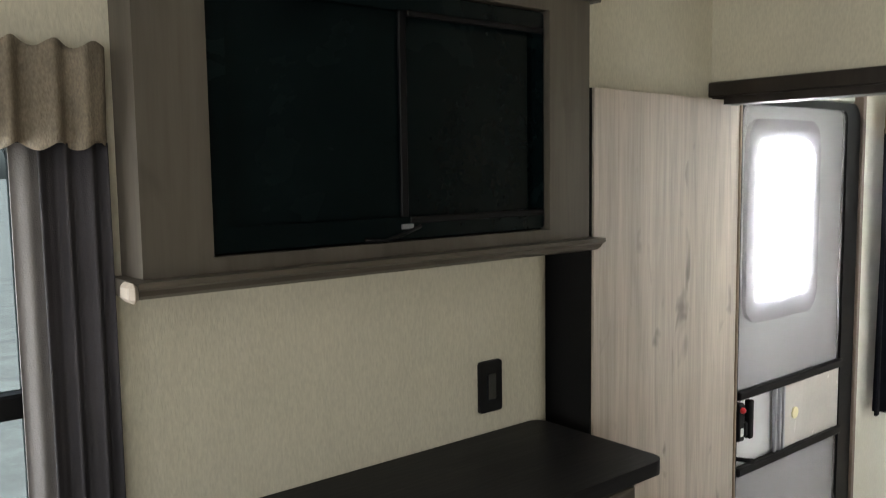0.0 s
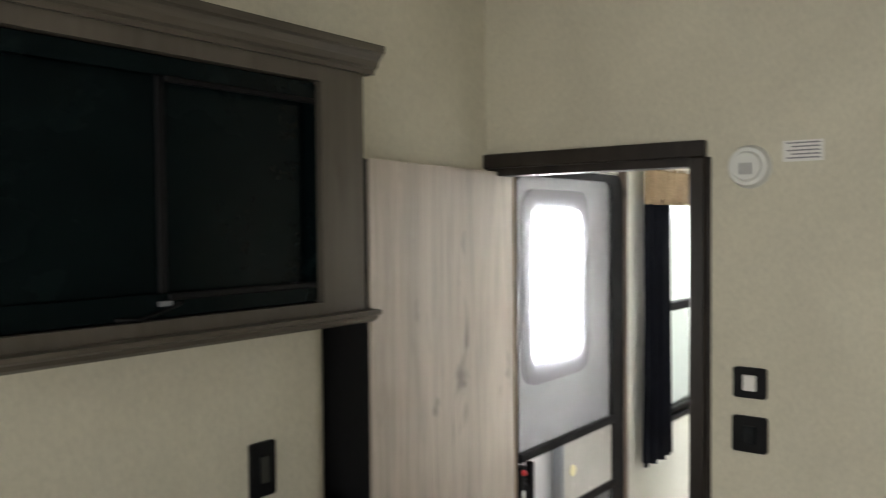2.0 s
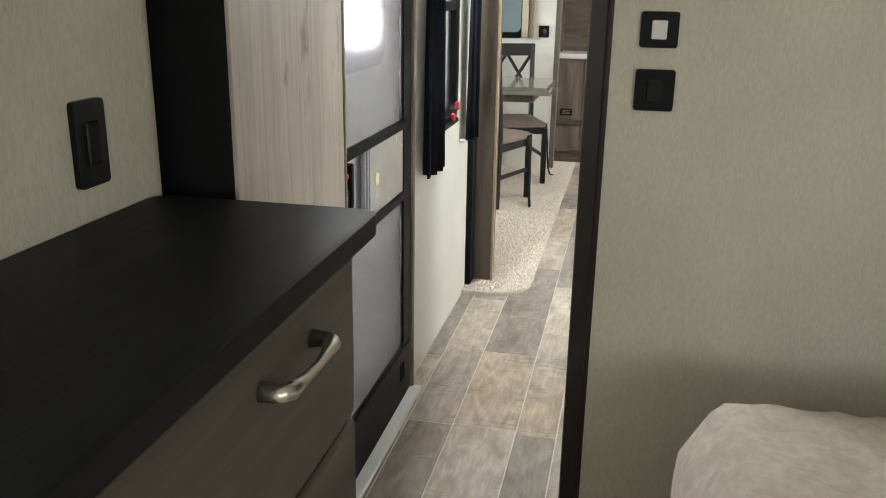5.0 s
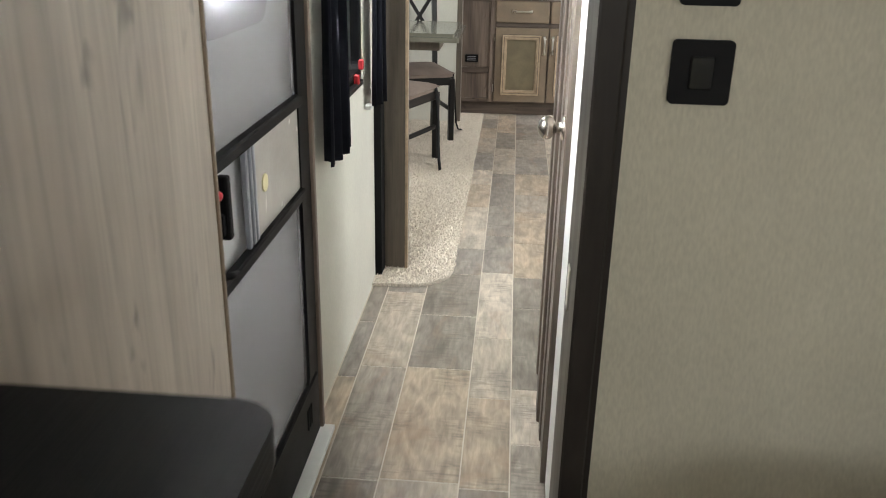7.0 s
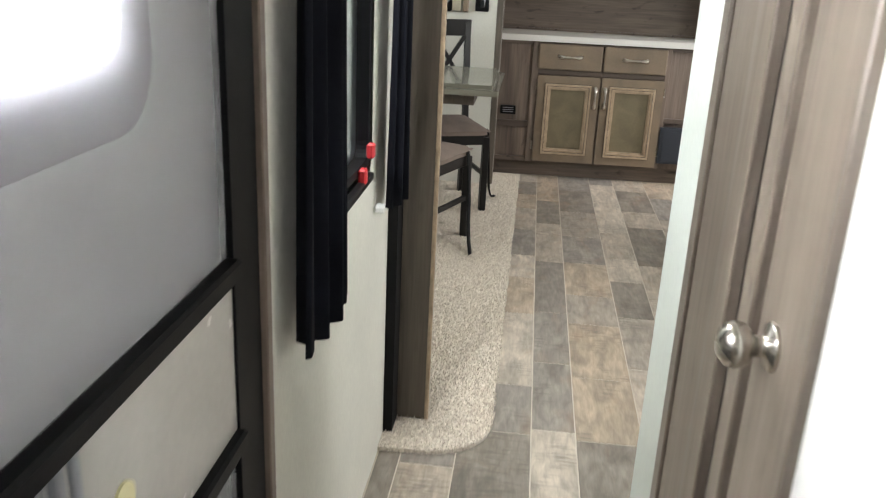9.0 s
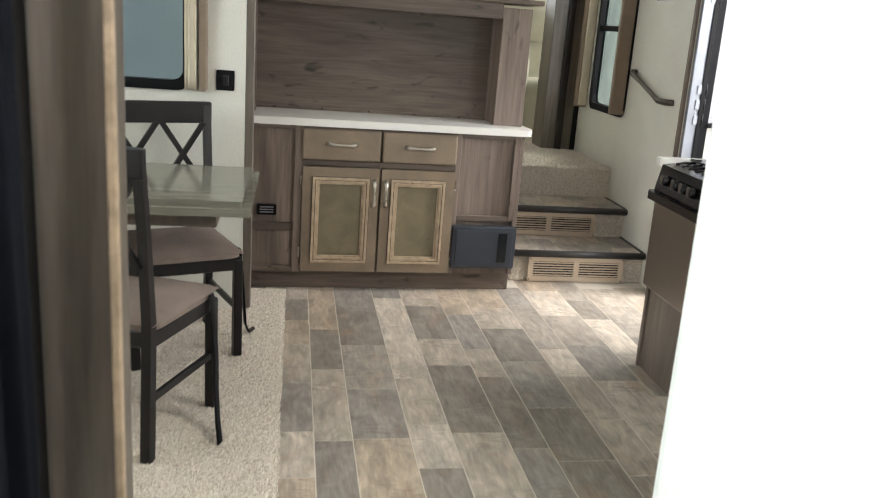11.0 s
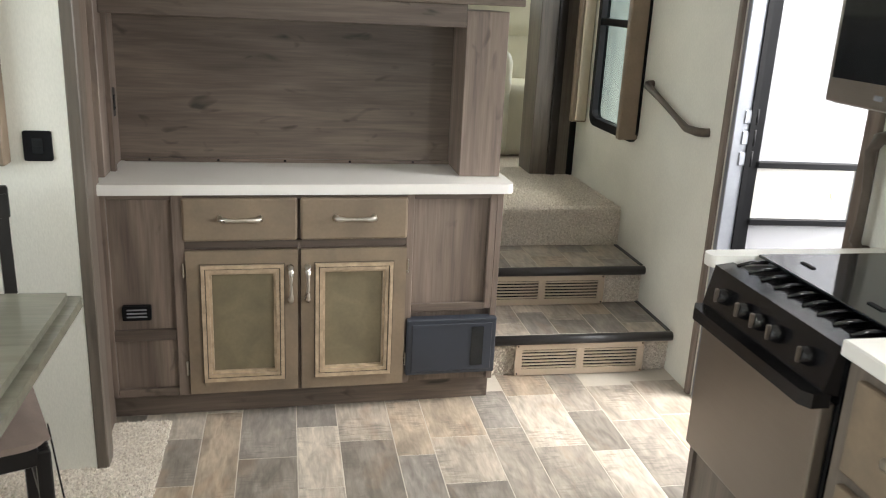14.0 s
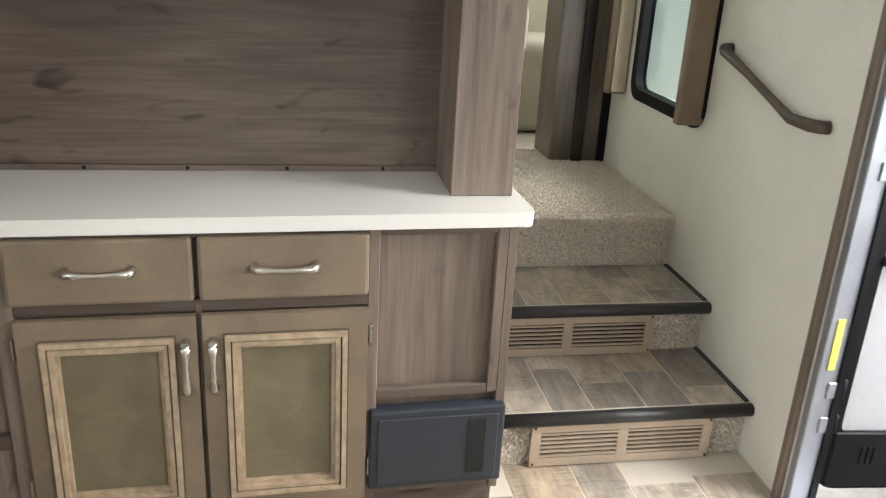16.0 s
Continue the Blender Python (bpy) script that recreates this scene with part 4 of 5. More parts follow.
def moulded_door(parent, y0, y1, z0, z1, hand_y):
    dd = part("door", ring(bmesh.new(), [(y1, z1), (y0, z1), (y0, z0), (y1, z0)], [(y1 - 0.065, z1 - 0.06), (y0 + 0.065, z1 - 0.06), (y0 + 0.065, z0 + 0.06), (y1 - 0.065, z0 + 0.06)], "x", CX - 0.02, CX - 0.001), DOORW, parent, "glazed maple door with pale moulding")
    part("door_panel", B(CX - 0.007, CX - 0.002, y0 + 0.06, y1 - 0.06, z0 + 0.055, z1 - 0.055), DOORC, dd, "olive-brown recessed panel")
    for o, i, x0, mt in ((0.046, 0.050, CX - 0.024, DARKG), (0.0502, 0.062, CX - 0.034, MOULD), (0.0622, 0.066, CX - 0.028, DARKG), (0.0662, 0.077, CX - 0.030, MOULD), (0.0772, 0.086, CX - 0.020, MOULD)):
        part("moulding", ring(bmesh.new(), [(y1 - o, z1 - o), (y0 + o, z1 - o), (y0 + o, z0 + o), (y1 - o, z0 + o)], [(y1 - i, z1 - i), (y0 + i, z1 - i), (y0 + i, z0 + i), (y1 - i, z0 + i)], "x", x0, CX - 0.003), mt, dd)
    bar_handle(dd, (CX - 0.02, hand_y, z1 - 0.065), (CX - 0.02, hand_y, z1 - 0.185), (-0.026, 0, 0))
    hy = y1 + 0.004 if hand_y < (y0 + y1) / 2 else y0 - 0.012
    for z in (z0 + 0.07, z1 - 0.10):
        part("hinge", B(CX - 0.014, CX - 0.001, hy, hy + 0.009, z, z + 0.055, bevel=0.003), NICKEL, dd, "nickel hinge")
    return dd


moulded_door(hc, 0.757, 1.143, 0.112, 0.657, 0.782)
moulded_door(hc, 0.362, 0.745, 0.112, 0.657, 0.722)
for y0, y1 in ((0.757, 1.150), (0.362, 0.747)):
    df = part("drawer", B(CX - 0.020, CX - 0.001, y0, y1, 0.692, 0.848, bevel=0.009, seg=2), DOORW, hc, "glazed maple drawer front")
    ym = (y0 + y1) / 2
    bar_handle(df, (CX - 0.02, ym + 0.068, 0.775), (CX - 0.02, ym - 0.068, 0.775), (-0.026, 0, 0))
us = part("usb_socket", prism(bmesh.new(), rounded(1.268, 1.366, 0.398, 0.452, 0.006, 3), "x", CX + 0.004, CX + 0.022), BLACK, hc, "black double socket")
for k in range(3):
    part("slot", B(CX + 0.001, CX + 0.0045, 1.283, 1.35, 0.410 + 0.013 * k, 0.415 + 0.013 * k), GASKET, us)
bx = part("safe_box", B(CX - 0.024, CX + 0.021, 0.0, 0.352, 0.142, 0.372, bevel=0.006, seg=2), SLATE, hc, "blue-grey plastic access box")
part("box_door", B(CX - 0.028, CX - 0.0235, 0.018, 0.332, 0.158, 0.352, bevel=0.002), SLATE, bx)
part("window_slot", B(CX - 0.030, CX - 0.0275, 0.052, 0.100, 0.178, 0.338), GLOSS, bx, "glossy black slot")

ctop = single("countertop", prism(bmesh.new(), rounded(CX - 0.03, 8.33, -0.03, 1.447, 0.025), "z", 0.8605, 0.897), SOLID, "white speckled solid-surface countertop on the cabinet", "countertop")

hu = thing("hutch", "brown wood open hutch with grain back panel on the countertop", "hutch")
part("back", B(8.20, 8.222, 0.0, 1.43, 0.898, 1.455), HUTH, hu, "wood back panel with knots and streaks")
part("right_stile", B(7.965, 8.20, 0.0, 0.155, 0.898, 1.50, bevel=0.002), HUTV, hu)
part("left_stile", B(7.90, 8.20, 1.405, 1.445, 0.898, 1.53, bevel=0.002), HUTV, hu)
part("left_batten", B(8.00, 8.03, 1.388, 1.4045, 0.898, 1.50), HUTV, hu)
part("top_rail", B(7.965, 7.985, 0.155, 1.405, 1.44, 1.52, bevel=0.002), HUTH, hu)
part("cap", B(7.935, 8.30, -0.05, 1.445, 1.5205, 1.545, bevel=0.004), HUTH, hu)
part("top_underside", B(7.985, 8.20, 0.155, 1.405, 1.456, 1.519), HUTH, hu)
part("foot_batten", B(8.185, 8.199, 0.155, 1.388, 0.898, 0.912), HUTH, hu)
for k in range(5):
    bm = bmesh.new()
    bmesh.ops.create_cone(bm, cap_ends=True, segments=8, radius1=0.005, radius2=0.004, depth=0.004, matrix=pose(8.183, 0.30 + 0.25 * k, 0.906, 0, 90, 0))
    part("screw", bm, BLACK, hu)

ho = plate("outlet_plate", pose(8.09, 1.404, 1.13), 0.05, 0.10, "black outlet plate inside the hutch side", "outlet", GLOSS)

# the whole cabinet stands a little askew to the slide, its stair end set back
ASKEW = pose(7.80, 1.40, 0) @ pose(0, 0, 0, 0, 0, 2.0) @ pose(-7.80, -1.40, 0)
for ob in (hc, ctop):
    ob.matrix_basis = ASKEW @ ob.matrix_basis


# ---- steps ----
def step(x0, x1, z, zb, label):
    s = thing("stair_step", label, "step", "steps to the upper room")
    part("tread", B(x0 + 0.02, x1, -0.855, -0.003, z - 0.02, z - 0.0012), GROUT, s)
    part("nosing", tube(bmesh.new(), [(x0 + 0.018, -0.855, z - 0.018), (x0 + 0.018, -0.003, z - 0.018)], 0.021, 12), NOSE, s, "charcoal rounded nosing", True)
    part("riser", B(x0 + 0.045, x0 + 0.06, -0.855, -0.003, zb, z - 0.021), CARPET, s, "beige carpeted riser")
    y = -0.835
    for i, w in enumerate((0.17, 0.15, 0.17, 0.13, 0.15)):
        a, b = y, min(y + w, -0.02)
        cut = x0 + (0.14, 0.25, 0.19, 0.29, 0.16)[i]
        for c0, c1 in ((x0 + 0.036, cut - 0.003), (cut, x1 - 0.002)):
            part("tile", B(c0, c1, a, b - 0.004, z - 0.004, z, bevel=0.001), TILE, s)
        y += w
    part("edge_strip", B(x0 + 0.036, x1 - 0.002, -0.855, -0.838, z - 0.004, z + 0.004, bevel=0.001), NOSE, s)
    return s


def grille(x, y0, y1, z0, z1, nrow):
    g = thing("vent_grille", "tan metal louvred vent grille on the step riser", "vent", "step vents")
    ym = (y0 + y1) / 2
    cells = ((y0 + 0.03, ym - 0.016), (ym + 0.016, y1 - 0.03))
    part("backing", B(x + 0.008, x + 0.0118, y0 + 0.01, y1 - 0.01, z0 + 0.008, z1 - 0.008), SEAL, g)
    bm = bmesh.new()
    box(bm, x, x + 0.008, y0, y1, z1 - 0.028, z1, bevel=0.001)
    box(bm, x, x + 0.008, y0, y1, z0, z0 + 0.028, bevel=0.001)
    for a, b in ((y0, y0 + 0.03), (ym - 0.016, ym + 0.016), (y1 - 0.03, y1)):
        box(bm, x, x + 0.008, a, b, z0 + 0.028, z1 - 0.028)
    part("frame", bm, VENT, g)
    h = (z1 - z0 - 0.056) / nrow
    for a, b in cells:
        for k in range(nrow):
            zz = z0 + 0.028 + h * (k + 0.5)
            part("slat", B(x + 0.0005, x + 0.0075, a, b, zz - h * 0.20, zz + h * 0.24), VENT, g)
    for y in (y0 + 0.01, y1 - 0.01):
        for z in (z0 + 0.01, z1 - 0.01):
            bm = bmesh.new()
            bmesh.ops.create_cone(bm, cap_ends=True, segments=8, radius1=0.004, radius2=0.003, depth=0.003, matrix=pose(x - 0.001, y, z, 0, 90, 0))
            part("screw", bm, BLACK, g)


step(8.06, 8.46, 0.187, 0.0, "lower step with stone-look tiles and charcoal nosing")
step(8.41, 8.80, 0.372, 0.187, "upper step with stone-look tiles and charcoal nosing")
grille(8.078, -0.735, -0.155, 0.004, 0.150, 6)
grille(8.428, -0.665, -0.06, 0.190, 0.335, 6)
bm = bmesh.new()
box(bm, 8.785, 12.2, -0.856, 1.455, 0.5485, 0.565)
box(bm, 9.6, 12.2, -1.6, -0.856, 0.5485, 0.565)
prism(bm, [(8.775, 0.373), (8.80, 0.373), (8.80, 0.568), (8.79, 0.570), (8.777, 0.556)], "y", -0.856, -0.003)
structure("carpet_upper", bm, CARPET, "beige cut-pile carpet of the upper floor and top riser")
structure("step_side_wall", B(8.10, 8.79, -0.002, 0.02, -0.004, 0.548), HUTV)

# ---- wall beside the steps ----
gh = thing("grab_handle", "dark bronze curved grab handle on the wall by the steps", "grab handle", "grab handles")
part("bar", tube(bmesh.new(), [(8.575, -0.857, 1.20), (8.572, -0.832, 1.198), (8.545, -0.820, 1.195), (8.38, -0.818, 1.150), (8.22, -0.819, 1.100), (8.13, -0.822, 1.070), (8.04, -0.828, 1.070), (8.005, -0.838, 1.073), (8.0, -0.857, 1.074)],
     [0.020, 0.020, 0.018, 0.013, 0.013, 0.016, 0.018, 0.018, 0.018], 10), BRONZE, gh, "", True)
lq = thing("window_lambrequin", "tan lambrequin boards beside the tall window", "window trim")
part("board", B(8.68, 8.72, -0.857, -0.76, 0.925, 2.0, bevel=0.006), TANTRIM, lq)
part("board", B(9.40, 9.44, -0.857, -0.77, 0.90, 2.0, bevel=0.006), TANTRIM, lq)
part("pleated_lining", B(9.385, 9.399, -0.85, -0.79, 0.91, 2.0, bevel=0.004), IVORY, lq)
np_ = thing("notice_sheet", "pale printed notice sheet on the wall", "notice")
part("sheet", B(8.20, 8.42, -0.8565, -0.853, 1.60, 1.78), PAPER, np_)
for k in range(3):
    part("printed_line", B(8.215, 8.405, -0.8535, -0.8525, 1.62 + 0.045 * k, 1.628 + 0.045 * k), GASKET, np_)
up = thing("slide_post", "dark brown wood post at the upper room slide", "post", "slide posts")
part("post", B(9.56, 9.80, -0.854, -0.60, 0.565, TOP, bevel=0.004), POST, up)
part("post_edge", B(9.545, 9.57, -0.75, -0.70, 0.565, TOP, bevel=0.003), TRIM, up)
part("post_edge", B(9.545, 9.57, -0.855, -0.82, 0.565, TOP, bevel=0.003), SEAL, up)


# ---- upper room ----
def soft_box(x0, x1, y0, y1, z0, z1, b):
    bm = B(x0, x1, y0, y1, z0, z1, bevel=b, seg=4)
    for v in bm.verts:
        v.co += 0.006 * noise.noise_vector(v.co * 7)
    return bm


sf = thing("sofa", "cream leather sofa backing on to the hutch", "sofa")
part("base", soft_box(8.42, 9.25, 0.12, 1.44, 0.575, 0.95, 0.05), LEATHER, sf, "", True)
for y0, y1 in ((0.30, 0.845), (0.855, 1.40)):
    part("back_cushion", soft_box(8.36, 8.62, y0, y1, 1.20, 1.70, 0.09), LEATHER, sf, "plump cream back cushion", True)
part("back_frame", soft_box(8.33, 8.55, 0.10, 1.44, 0.90, 1.565, 0.05), LEATHER, sf, "", True)
rc = thing("recliner", "cream leather recliner in the upper room", "recliner")
part("seat", soft_box(10.05, 10.75, -1.15, -0.42, 0.575, 1.02, 0.07), LEATHER, rc, "", True)
part("arm", soft_box(10.02, 10.80, -0.60, -0.42, 0.575, 1.24, 0.08), LEATHER, rc, "", True)
part("back", soft_box(10.55, 10.92, -1.15, -0.25, 0.80, 1.52, 0.12), LEATHER, rc, "", True)
part("headrest", soft_box(10.50, 10.90, -1.08, -0.30, 1.28, 1.66, 0.12), LEATHER, rc, "", True)
rc2 = thing("recliner", "cream leather recliner by the far window", "recliner")
part("seat", soft_box(10.9, 11.6, -0.28, 0.42, 0.575, 1.02, 0.07), LEATHER, rc2, "", True)
part("back", soft_box(11.45, 11.8, -0.28, 0.45, 0.80, 1.55, 0.12), LEATHER, rc2, "", True)

so = thing("slide_out", "grey outer wall of the upper room slide", "slide-out")
part("wall", B(9.0, 11.8, 1.63, 2.6, 0.3, 2.5, bevel=0.01), SIDING, so)
part("trim", B(8.985, 9.02, 1.63, 1.72, 0.3, 2.5), NEIGHB, so)

# ---- entry ----
et = thing("entry_door_trim", "brown trim and grey aluminium frame of the open entry door", "door frame")
et["kind"] = "structure"
part("inner_trim", B(7.852, 7.878, -0.857, -0.838, 0.0, 1.93, bevel=0.003), HUTV, et)
part("inner_trim", B(7.02, 7.08, -0.857, -0.838, 0.0, 1.93, bevel=0.003), HUTV, et)
part("head_trim", B(7.08, 7.85, -0.857, -0.838, 1.86, 1.93, bevel=0.003), HUTV, et)
part("hinge_jamb", B(7.822, 7.85, -0.935, -0.859, 0.0, 1.86, bevel=0.003), ALU, et, "grey aluminium hinge jamb")
part("hinge_seal", B(7.815, 7.823, -0.94, -0.92, 0.0, 1.86), BLACK, et)
part("latch_jamb", B(7.08, 7.10, -1.01, -0.859, 0.0, 1.86, bevel=0.003), ALU, et, "grey aluminium latch jamb")
part("threshold", B(7.10, 7.82, -1.01, -0.845, 0.0, 0.014, bevel=0.003), ALU, et, "aluminium threshold")
part("sticker", B(7.818, 7.8225, -0.900, -0.880, 0.45, 0.60), YELLOW, et, "yellow safety sticker")
for z in (0.25, 0.36, 0.98, 1.06, 1.14, 1.60):
    hg = part("hinge", B(7.817, 7.823, -0.935, -0.895, z, z + 0.05, bevel=0.002), ALU, et, "grey hinge leaf")
    part("hinge_pin", tube(bmesh.new(), [(7.822, -0.945, z - 0.004), (7.822, -0.945, z + 0.055)], 0.008), BLACK, hg, "", True)
od = rv_door("door_entry", pose(7.875, -0.975, 0.0, 0, 0, -95) @ pose(0.735, 0, 0) @ Matrix.Diagonal((-1, 1, 1, 1)), "open white entry door with black frame standing outward", "entry doors", 0.035)
g2 = thing("grab_handle", "dark bronze curved grab handle beside the entry door", "grab handle", "grab handles")
part("bar", tube(bmesh.new(), [(6.99, -0.857, 1.23), (6.99, -0.825, 1.225), (6.99, -0.805, 1.19), (6.985, -0.812, 1.08), (6.985, -0.812, 0.99), (6.99, -0.81, 0.93), (6.99, -0.825, 0.90), (6.99, -0.857, 0.895)], [0.02, 0.02, 0.017, 0.013, 0.013, 0.017, 0.02, 0.02], 10), BRONZE, g2, "", True)

# ---- kitchen ----
KY = -0.335
kc = thing("kitchen_counter", "white solid-surface kitchen countertop", "countertop")
part("slab", B(4.31, 6.325, -0.856, KY + 0.03, 0.892, 0.928, bevel=0.004), SOLID, kc)
part("end_slab", prism(bmesh.new(), rounded(6.868, 6.925, -0.85, KY + 0.03, 0.02, 4), "z", 0.895, 0.928), SOLID, kc)
part("back_slab", B(6.325, 6.868, -0.856, -0.80, 0.895, 0.928), SOLID, kc)
db = thing("drawer_cabinet", "grey-brown wood kitchen drawer cabinet", "cabinet")
part("carcass", B(4.31, 6.325, -0.85, KY - 0.002, 0.0, 0.891), POST, db)
for k, (z0, z1) in enumerate(((0.655, 0.860), (0.415, 0.625), (0.14, 0.385))):
    df = part("drawer", B(5.86, 6.275, KY - 0.002, KY + 0.019, z0, z1, bevel=0.005, seg=2), DOORW, db, "glazed maple drawer front")
    bar_handle(df, (6.005, KY + 0.019, (z0 + z1) / 2), (6.135, KY + 0.019, (z0 + z1) / 2), (0, 0.026, 0))
for x in (4.36, 4.86, 5.36):
    df = part("door", B(x, x + 0.47, KY - 0.002, KY + 0.019, 0.14, 0.86, bevel=0.005, seg=2), DOORW, db, "glazed maple door")
    bar_handle(df, (x + 0.42, KY + 0.019, 0.78), (x + 0.42, KY + 0.019, 0.65), (0, 0.026, 0))
rg = thing("range_cooker", "black and stainless gas range with glass cover", "range")
part("body", B(6.33, 6.865, -0.85, KY, 0.40, 0.885), ENAMEL, rg)
part("end_panel", B(6.868, 6.89, -0.85, KY + 0.0, 0.0, 0.894), POST, rg, "grey-brown wood end panel")
part("lower_panel", B(6.33, 6.866, -0.85, KY - 0.01, 0.0, 0.399), POST, rg, "grey-brown wood panel below the oven")
part("oven_door", B(6.34, 6.862, KY, KY + 0.035, 0.385, 0.770, bevel=0.005, seg=2), STEEL, rg, "brushed stainless oven door")
part("oven_handle", prism(bmesh.new(), [(6.335, KY + 0.02), (6.335, KY + 0.062), (6.36, KY + 0.078), (6.84, KY + 0.078), (6.868, KY + 0.062), (6.868, KY + 0.02)], "z", 0.765, 0.798), ENAMEL, rg, "black oven handle")
cp = part("control_panel", prism(bmesh.new(), [(KY + 0.0, 0.79), (KY + 0.042, 0.80), (KY + 0.020, 0.905), (KY - 0.03, 0.912), (KY - 0.03, 0.79)], "x", 6.335, 6.865), ENAMEL, rg, "black control panel")
for x in (6.41, 6.53, 6.60, 6.67, 6.77):
    kn = part("knob", tube(bmesh.new(), [(x, KY + 0.03, 0.850), (x, KY + 0.040, 0.852), (x, KY + 0.056, 0.856)], [0.022, 0.021, 0.016], 16), ENAMEL, cp, "", True)
    part("knob_grip", B(x - 0.004, x + 0.004, KY + 0.055, KY + 0.066, 0.838, 0.874, bevel=0.002), BRONZE, kn)
part("cooktop_tray", B(6.335, 6.865, -0.82, KY - 0.03, 0.886, 0.900), ENAMEL, rg)
for k in range(9):
    x = 6.37 + 0.058 * k
    part("grate", tube(bmesh.new(), [(x, KY - 0.025, 0.912), (x, KY - 0.06, 0.920), (x, KY - 0.11, 0.920)], 0.005), ENAMEL, rg, "black grate bar", True)
gl = part("glass_cover", B(6.335, 6.866, -0.82, KY - 0.10, 0.925, 0.933, bevel=0.002), GLOSS, rg, "black glass cover")
part("cover_slot", B(6.42, 6.62, -0.70, -0.68, 0.9325, 0.9345), SEAL, gl)
for x, y in ((6.74, -0.52), (6.45, -0.50)):
    part("cover_hinge", B(x, x + 0.05, y, y + 0.012, 0.933, 0.936), SEAL, gl)
mw = thing("microwave", "stainless over-range microwave with black glass door", "microwave")
part("body", B(6.20, 6.89, -0.856, -0.58, 1.335, 1.72, bevel=0.004), STEEL, mw)
md = part("door", B(6.21, 6.885, -0.581, -0.560, 1.34, 1.70, bevel=0.005, seg=2), STEEL, mw, "stainless door")
part("glass", B(6.40, 6.865, -0.561, -0.556, 1.40, 1.675), GLOSS, md, "black glass")
part("handle", tube(bmesh.new(), [(6.335, -0.56, 1.36), (6.335, -0.525, 1.38), (6.335, -0.505, 1.45), (6.335, -0.500, 1.53), (6.335, -0.505, 1.61), (6.335, -0.525, 1.67), (6.335, -0.56, 1.69)], 0.013, 12), STEEL, md, "curved steel handle", True)
part("badge", B(6.67, 6.70, -0.5605, -0.558, 1.362, 1.374), ALU, md)
single("upper_cabinet", B(4.31, 6.95, -0.856, -0.55, 1.722, 2.40, bevel=0.004), POST, "grey-brown upper kitchen cabinet", "cabinet")
bs = thing("backsplash", "pale glass tile backsplash behind the range", "backsplash")
for j in range(3):
    for i in range(7):
        x0 = 4.62 + 0.305 * i + (0.15 if j % 2 else 0)
        if 4.86 > x0 + 0.3 or x0 > 5.85 or j < 2:
            x1 = min(x0 + 0.301, 6.88)
            if x1 > x0 + 0.02:
                part("tile", B(x0, x1, -0.857, -0.851, 0.930 + 0.102 * j, 1.028 + 0.102 * j, bevel=0.001), BACKT, bs)

# ---- outside ----
nb = thing("neighbour_trailer", "white travel trailer parked beside, with grey bands", "trailer")
part("wall", B(3.0, 13.0, -6.2, -4.2, -0.4, 2.6, bevel=0.05), NEIGHB, nb)
for z in (0.15, 0.75):
    part("band", B(2.99, 13.01, -4.21, -4.192, z, z + 0.06), RUBB, nb)
part("wheel", tube(bmesh.new(), [(8.0, -4.3, -0.55), (8.0, -4.05, -0.55)], 0.35, 24), SEAL, nb)

# ---- carpet pile ----
def pile(name, spots, up, label):
    """Short leaning tufts on a carpet, all in one mesh."""
    rg_ = np.random.RandomState(5)
    up = np.array(up, float)
    side = np.cross(up, (0.3, 0.9, 0.2))
    side /= np.linalg.norm(side)
    third = np.cross(up, side)
    n = len(spots)
    ang, hgt, rad = rg_.uniform(0, 6.28, n), rg_.uniform(0.006, 0.012, n), rg_.uniform(0.0028, 0.0045, n)
    V = []
    for k in range(3):
        a = ang + 2.094 * k
        V.append(spots + rad[:, None] * (np.cos(a)[:, None] * side + np.sin(a)[:, None] * third))
    lean = rg_.uniform(-0.005, 0.005, (n, 2))
    V.append(spots + up * hgt[:, None] + lean[:, :1] * side + lean[:, 1:] * third)
    verts = np.stack(V, 1).reshape(-1, 3)
    base = np.arange(n) * 4
    faces = np.concatenate([np.stack([base + i, base + j, base + 3], 1) for i, j in ((0, 1), (1, 2), (2, 0))])
    me = bpy.data.meshes.new(name)
    me.from_pydata(verts.tolist(), [], faces.tolist())
    me.materials.append(CARPET)
    return tagged(new(name, me), label, "carpet", "", "stuff")


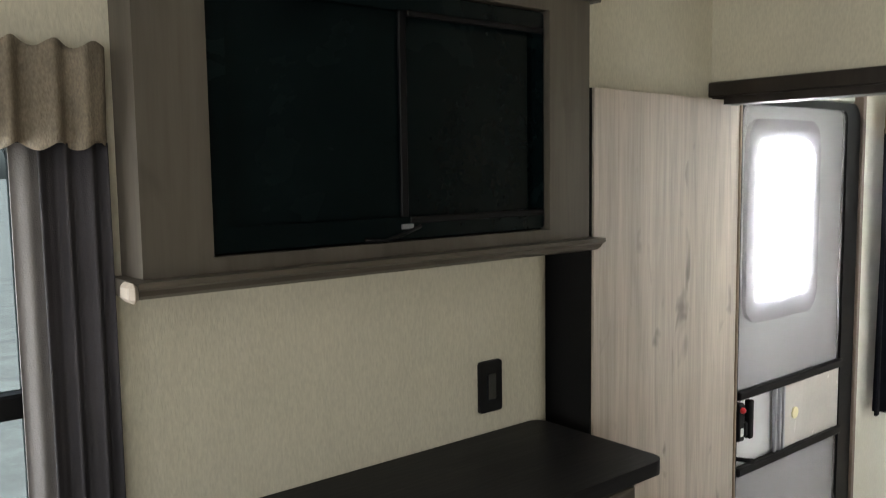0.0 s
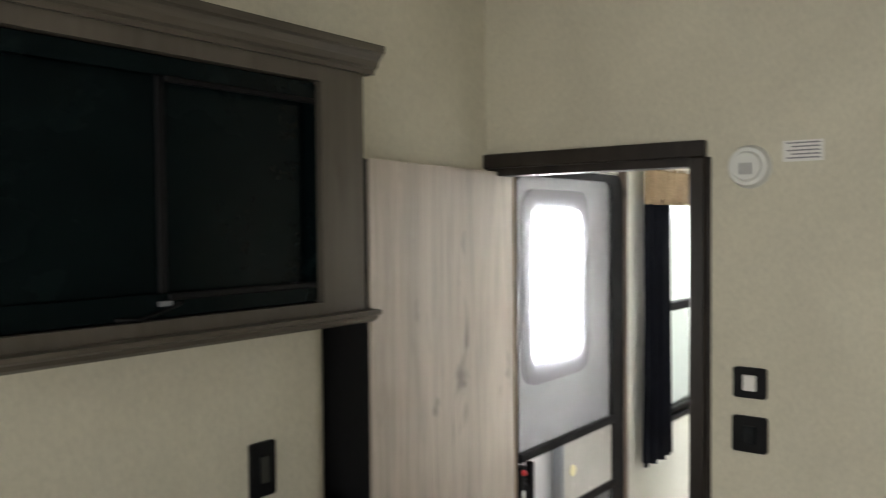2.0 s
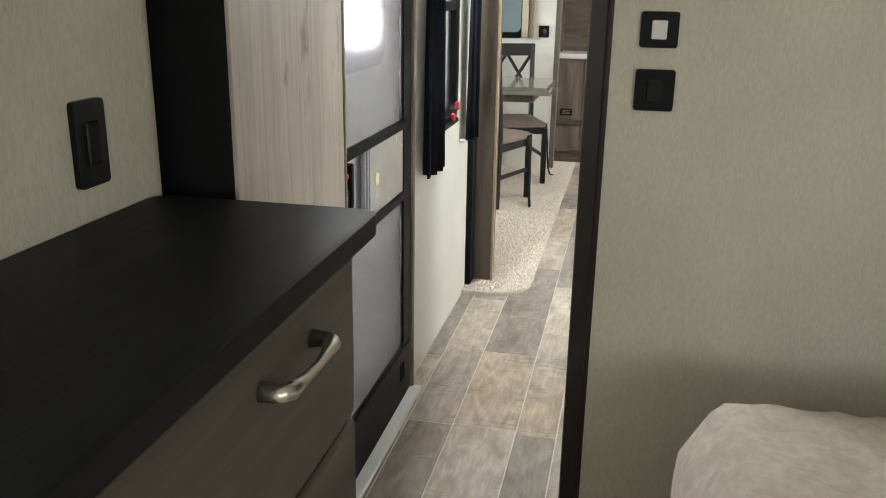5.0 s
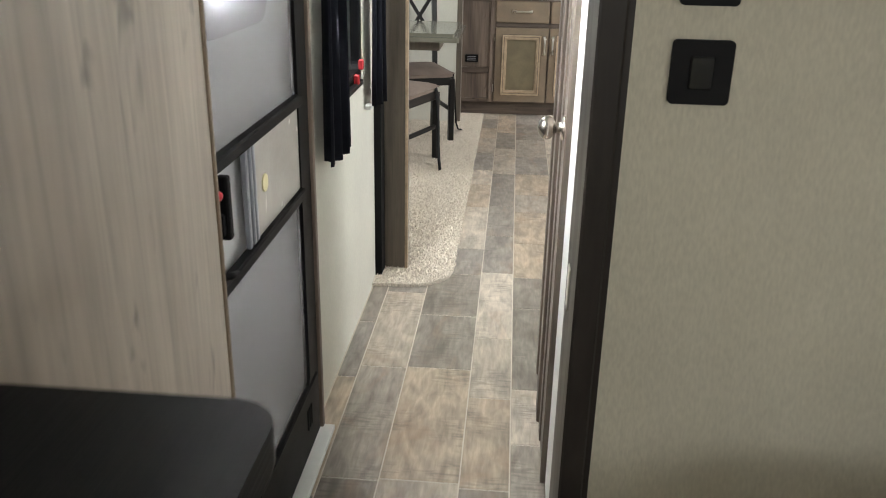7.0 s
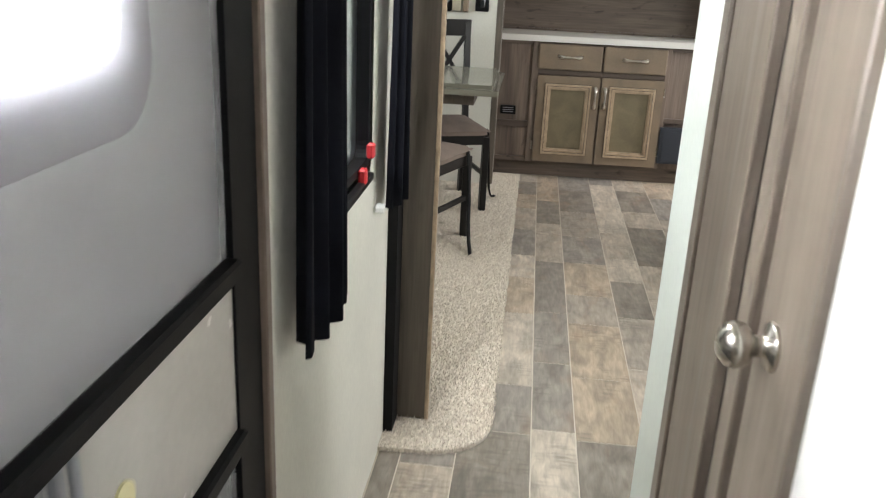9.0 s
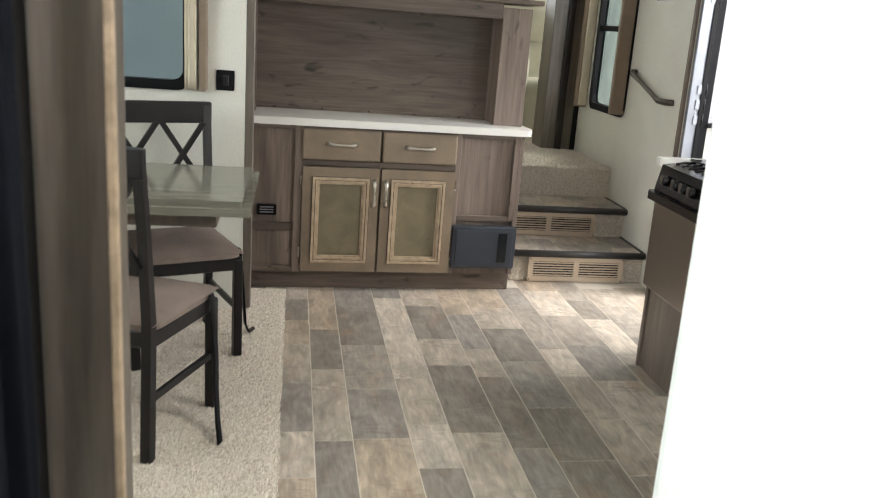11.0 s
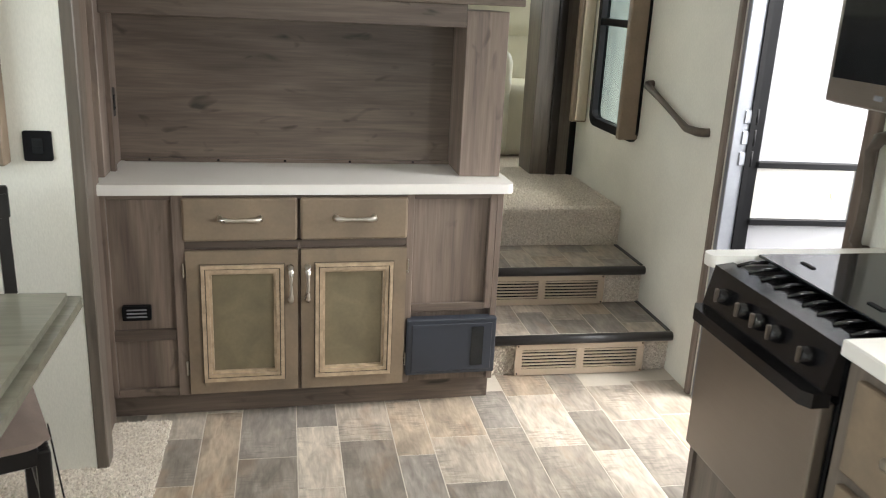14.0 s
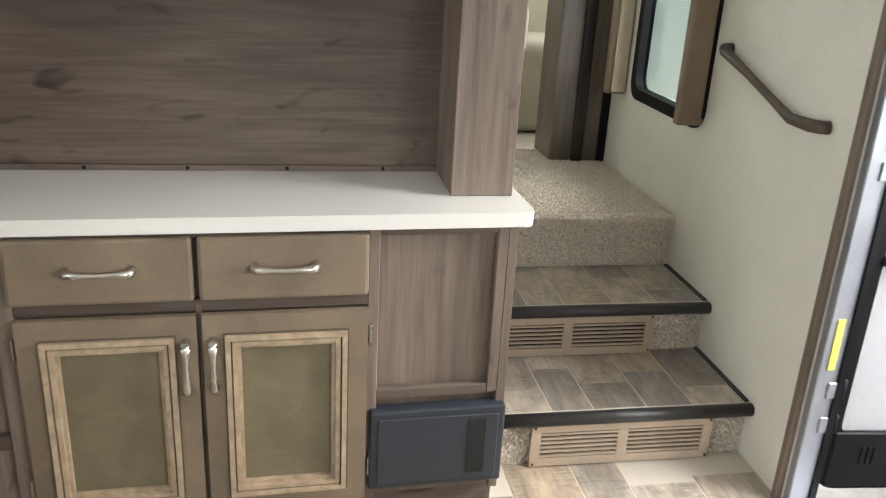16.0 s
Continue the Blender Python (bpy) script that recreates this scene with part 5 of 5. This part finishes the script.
rp = np.random.RandomState(9)
P = np.stack([rp.uniform(4.52, 7.8, 42000), rp.uniform(1.212, 1.75, 42000)], 1)
keep = ((P[:, 0] > 4.70) | (P[:, 1] > 1.40) | (((P[:, 0] - 4.70) / 0.178) ** 2 + ((P[:, 1] - 1.40) / 0.186) ** 2 < 1)) & ((P[:, 1] < 1.40) | (P[:, 0] < 7.5)) & ((P[:, 0] > 4.69) | (P[:, 1] < 1.525))
P = P[keep]
pile("carpet_pile", np.column_stack([P, np.full(len(P), 0.012)]), (0, 0, 1), "cut beige carpet pile of the dinette")
U = np.stack([rp.uniform(8.785, 9.75, 22000), rp.uniform(-0.855, 0.05, 22000)], 1)
pile("carpet_pile", np.column_stack([U, np.full(len(U), 0.563)]), (0, 0, 1), "cut beige carpet pile of the upper floor")
W = np.stack([rp.uniform(-0.855, -0.004, 5200), rp.uniform(0.375, 0.566, 5200)], 1)
pile("carpet_pile", np.column_stack([np.full(len(W), 8.777), W]), (-1, 0, 0.1), "cut beige carpet pile of the top riser")
for x_, z0_, z1_ in ((8.104, 0.0, 0.165), (8.454, 0.188, 0.35)):
    W = np.stack([rp.uniform(-0.855, -0.004, 3600), rp.uniform(z0_, z1_, 3600)], 1)
    pile("carpet_pile", np.column_stack([np.full(len(W), x_), W]), (-1, 0, 0.1), "cut beige carpet pile of a riser")

# ---- floor planks, piece by piece ----
plank_floor = bpy.data.objects["floor"]
rnd = random.Random(21)
cache = {}
y = 1.527
rows_w = (0.064, 0.154, 0.212, 0.132, 0.20, 0.15, 0.195, 0.135, 0.215, 0.145, 0.21, 0.15, 0.21)
k = 0
while y > -0.845:
    w = rows_w[k] if k < 13 else (0.14, 0.21)[k % 2]
    y0 = max(y - w, -0.857)
    x = 2.40 + rnd.uniform(-0.3, 0)
    while x < 7.95:
        ln = rnd.choice((0.30, 0.40, 0.45, 0.60))
        a, b = max(x, 2.40 if y > 0.87 else 4.25), min(x + ln, 7.95 if y > 0.2 else 8.10)
        x += ln
        if b - a < 0.03 or (b < 4.25 and y < 0.86) or (y0 < -0.40 and b < 6.85):
            continue
        key = (round(b - a, 3), round(y - y0, 3))
        if key not in cache:
            cache[key] = mesh_of("plank", B(0.0018, b - a - 0.0018, 0.0018, y - y0 - 0.0018, -0.004, 0.0, bevel=0.0012), TILE)
        ob = new("plank", cache[key])
        ob.parent = plank_floor
        ob.location = (a, y0, 0)
    y = y0
    k += 1
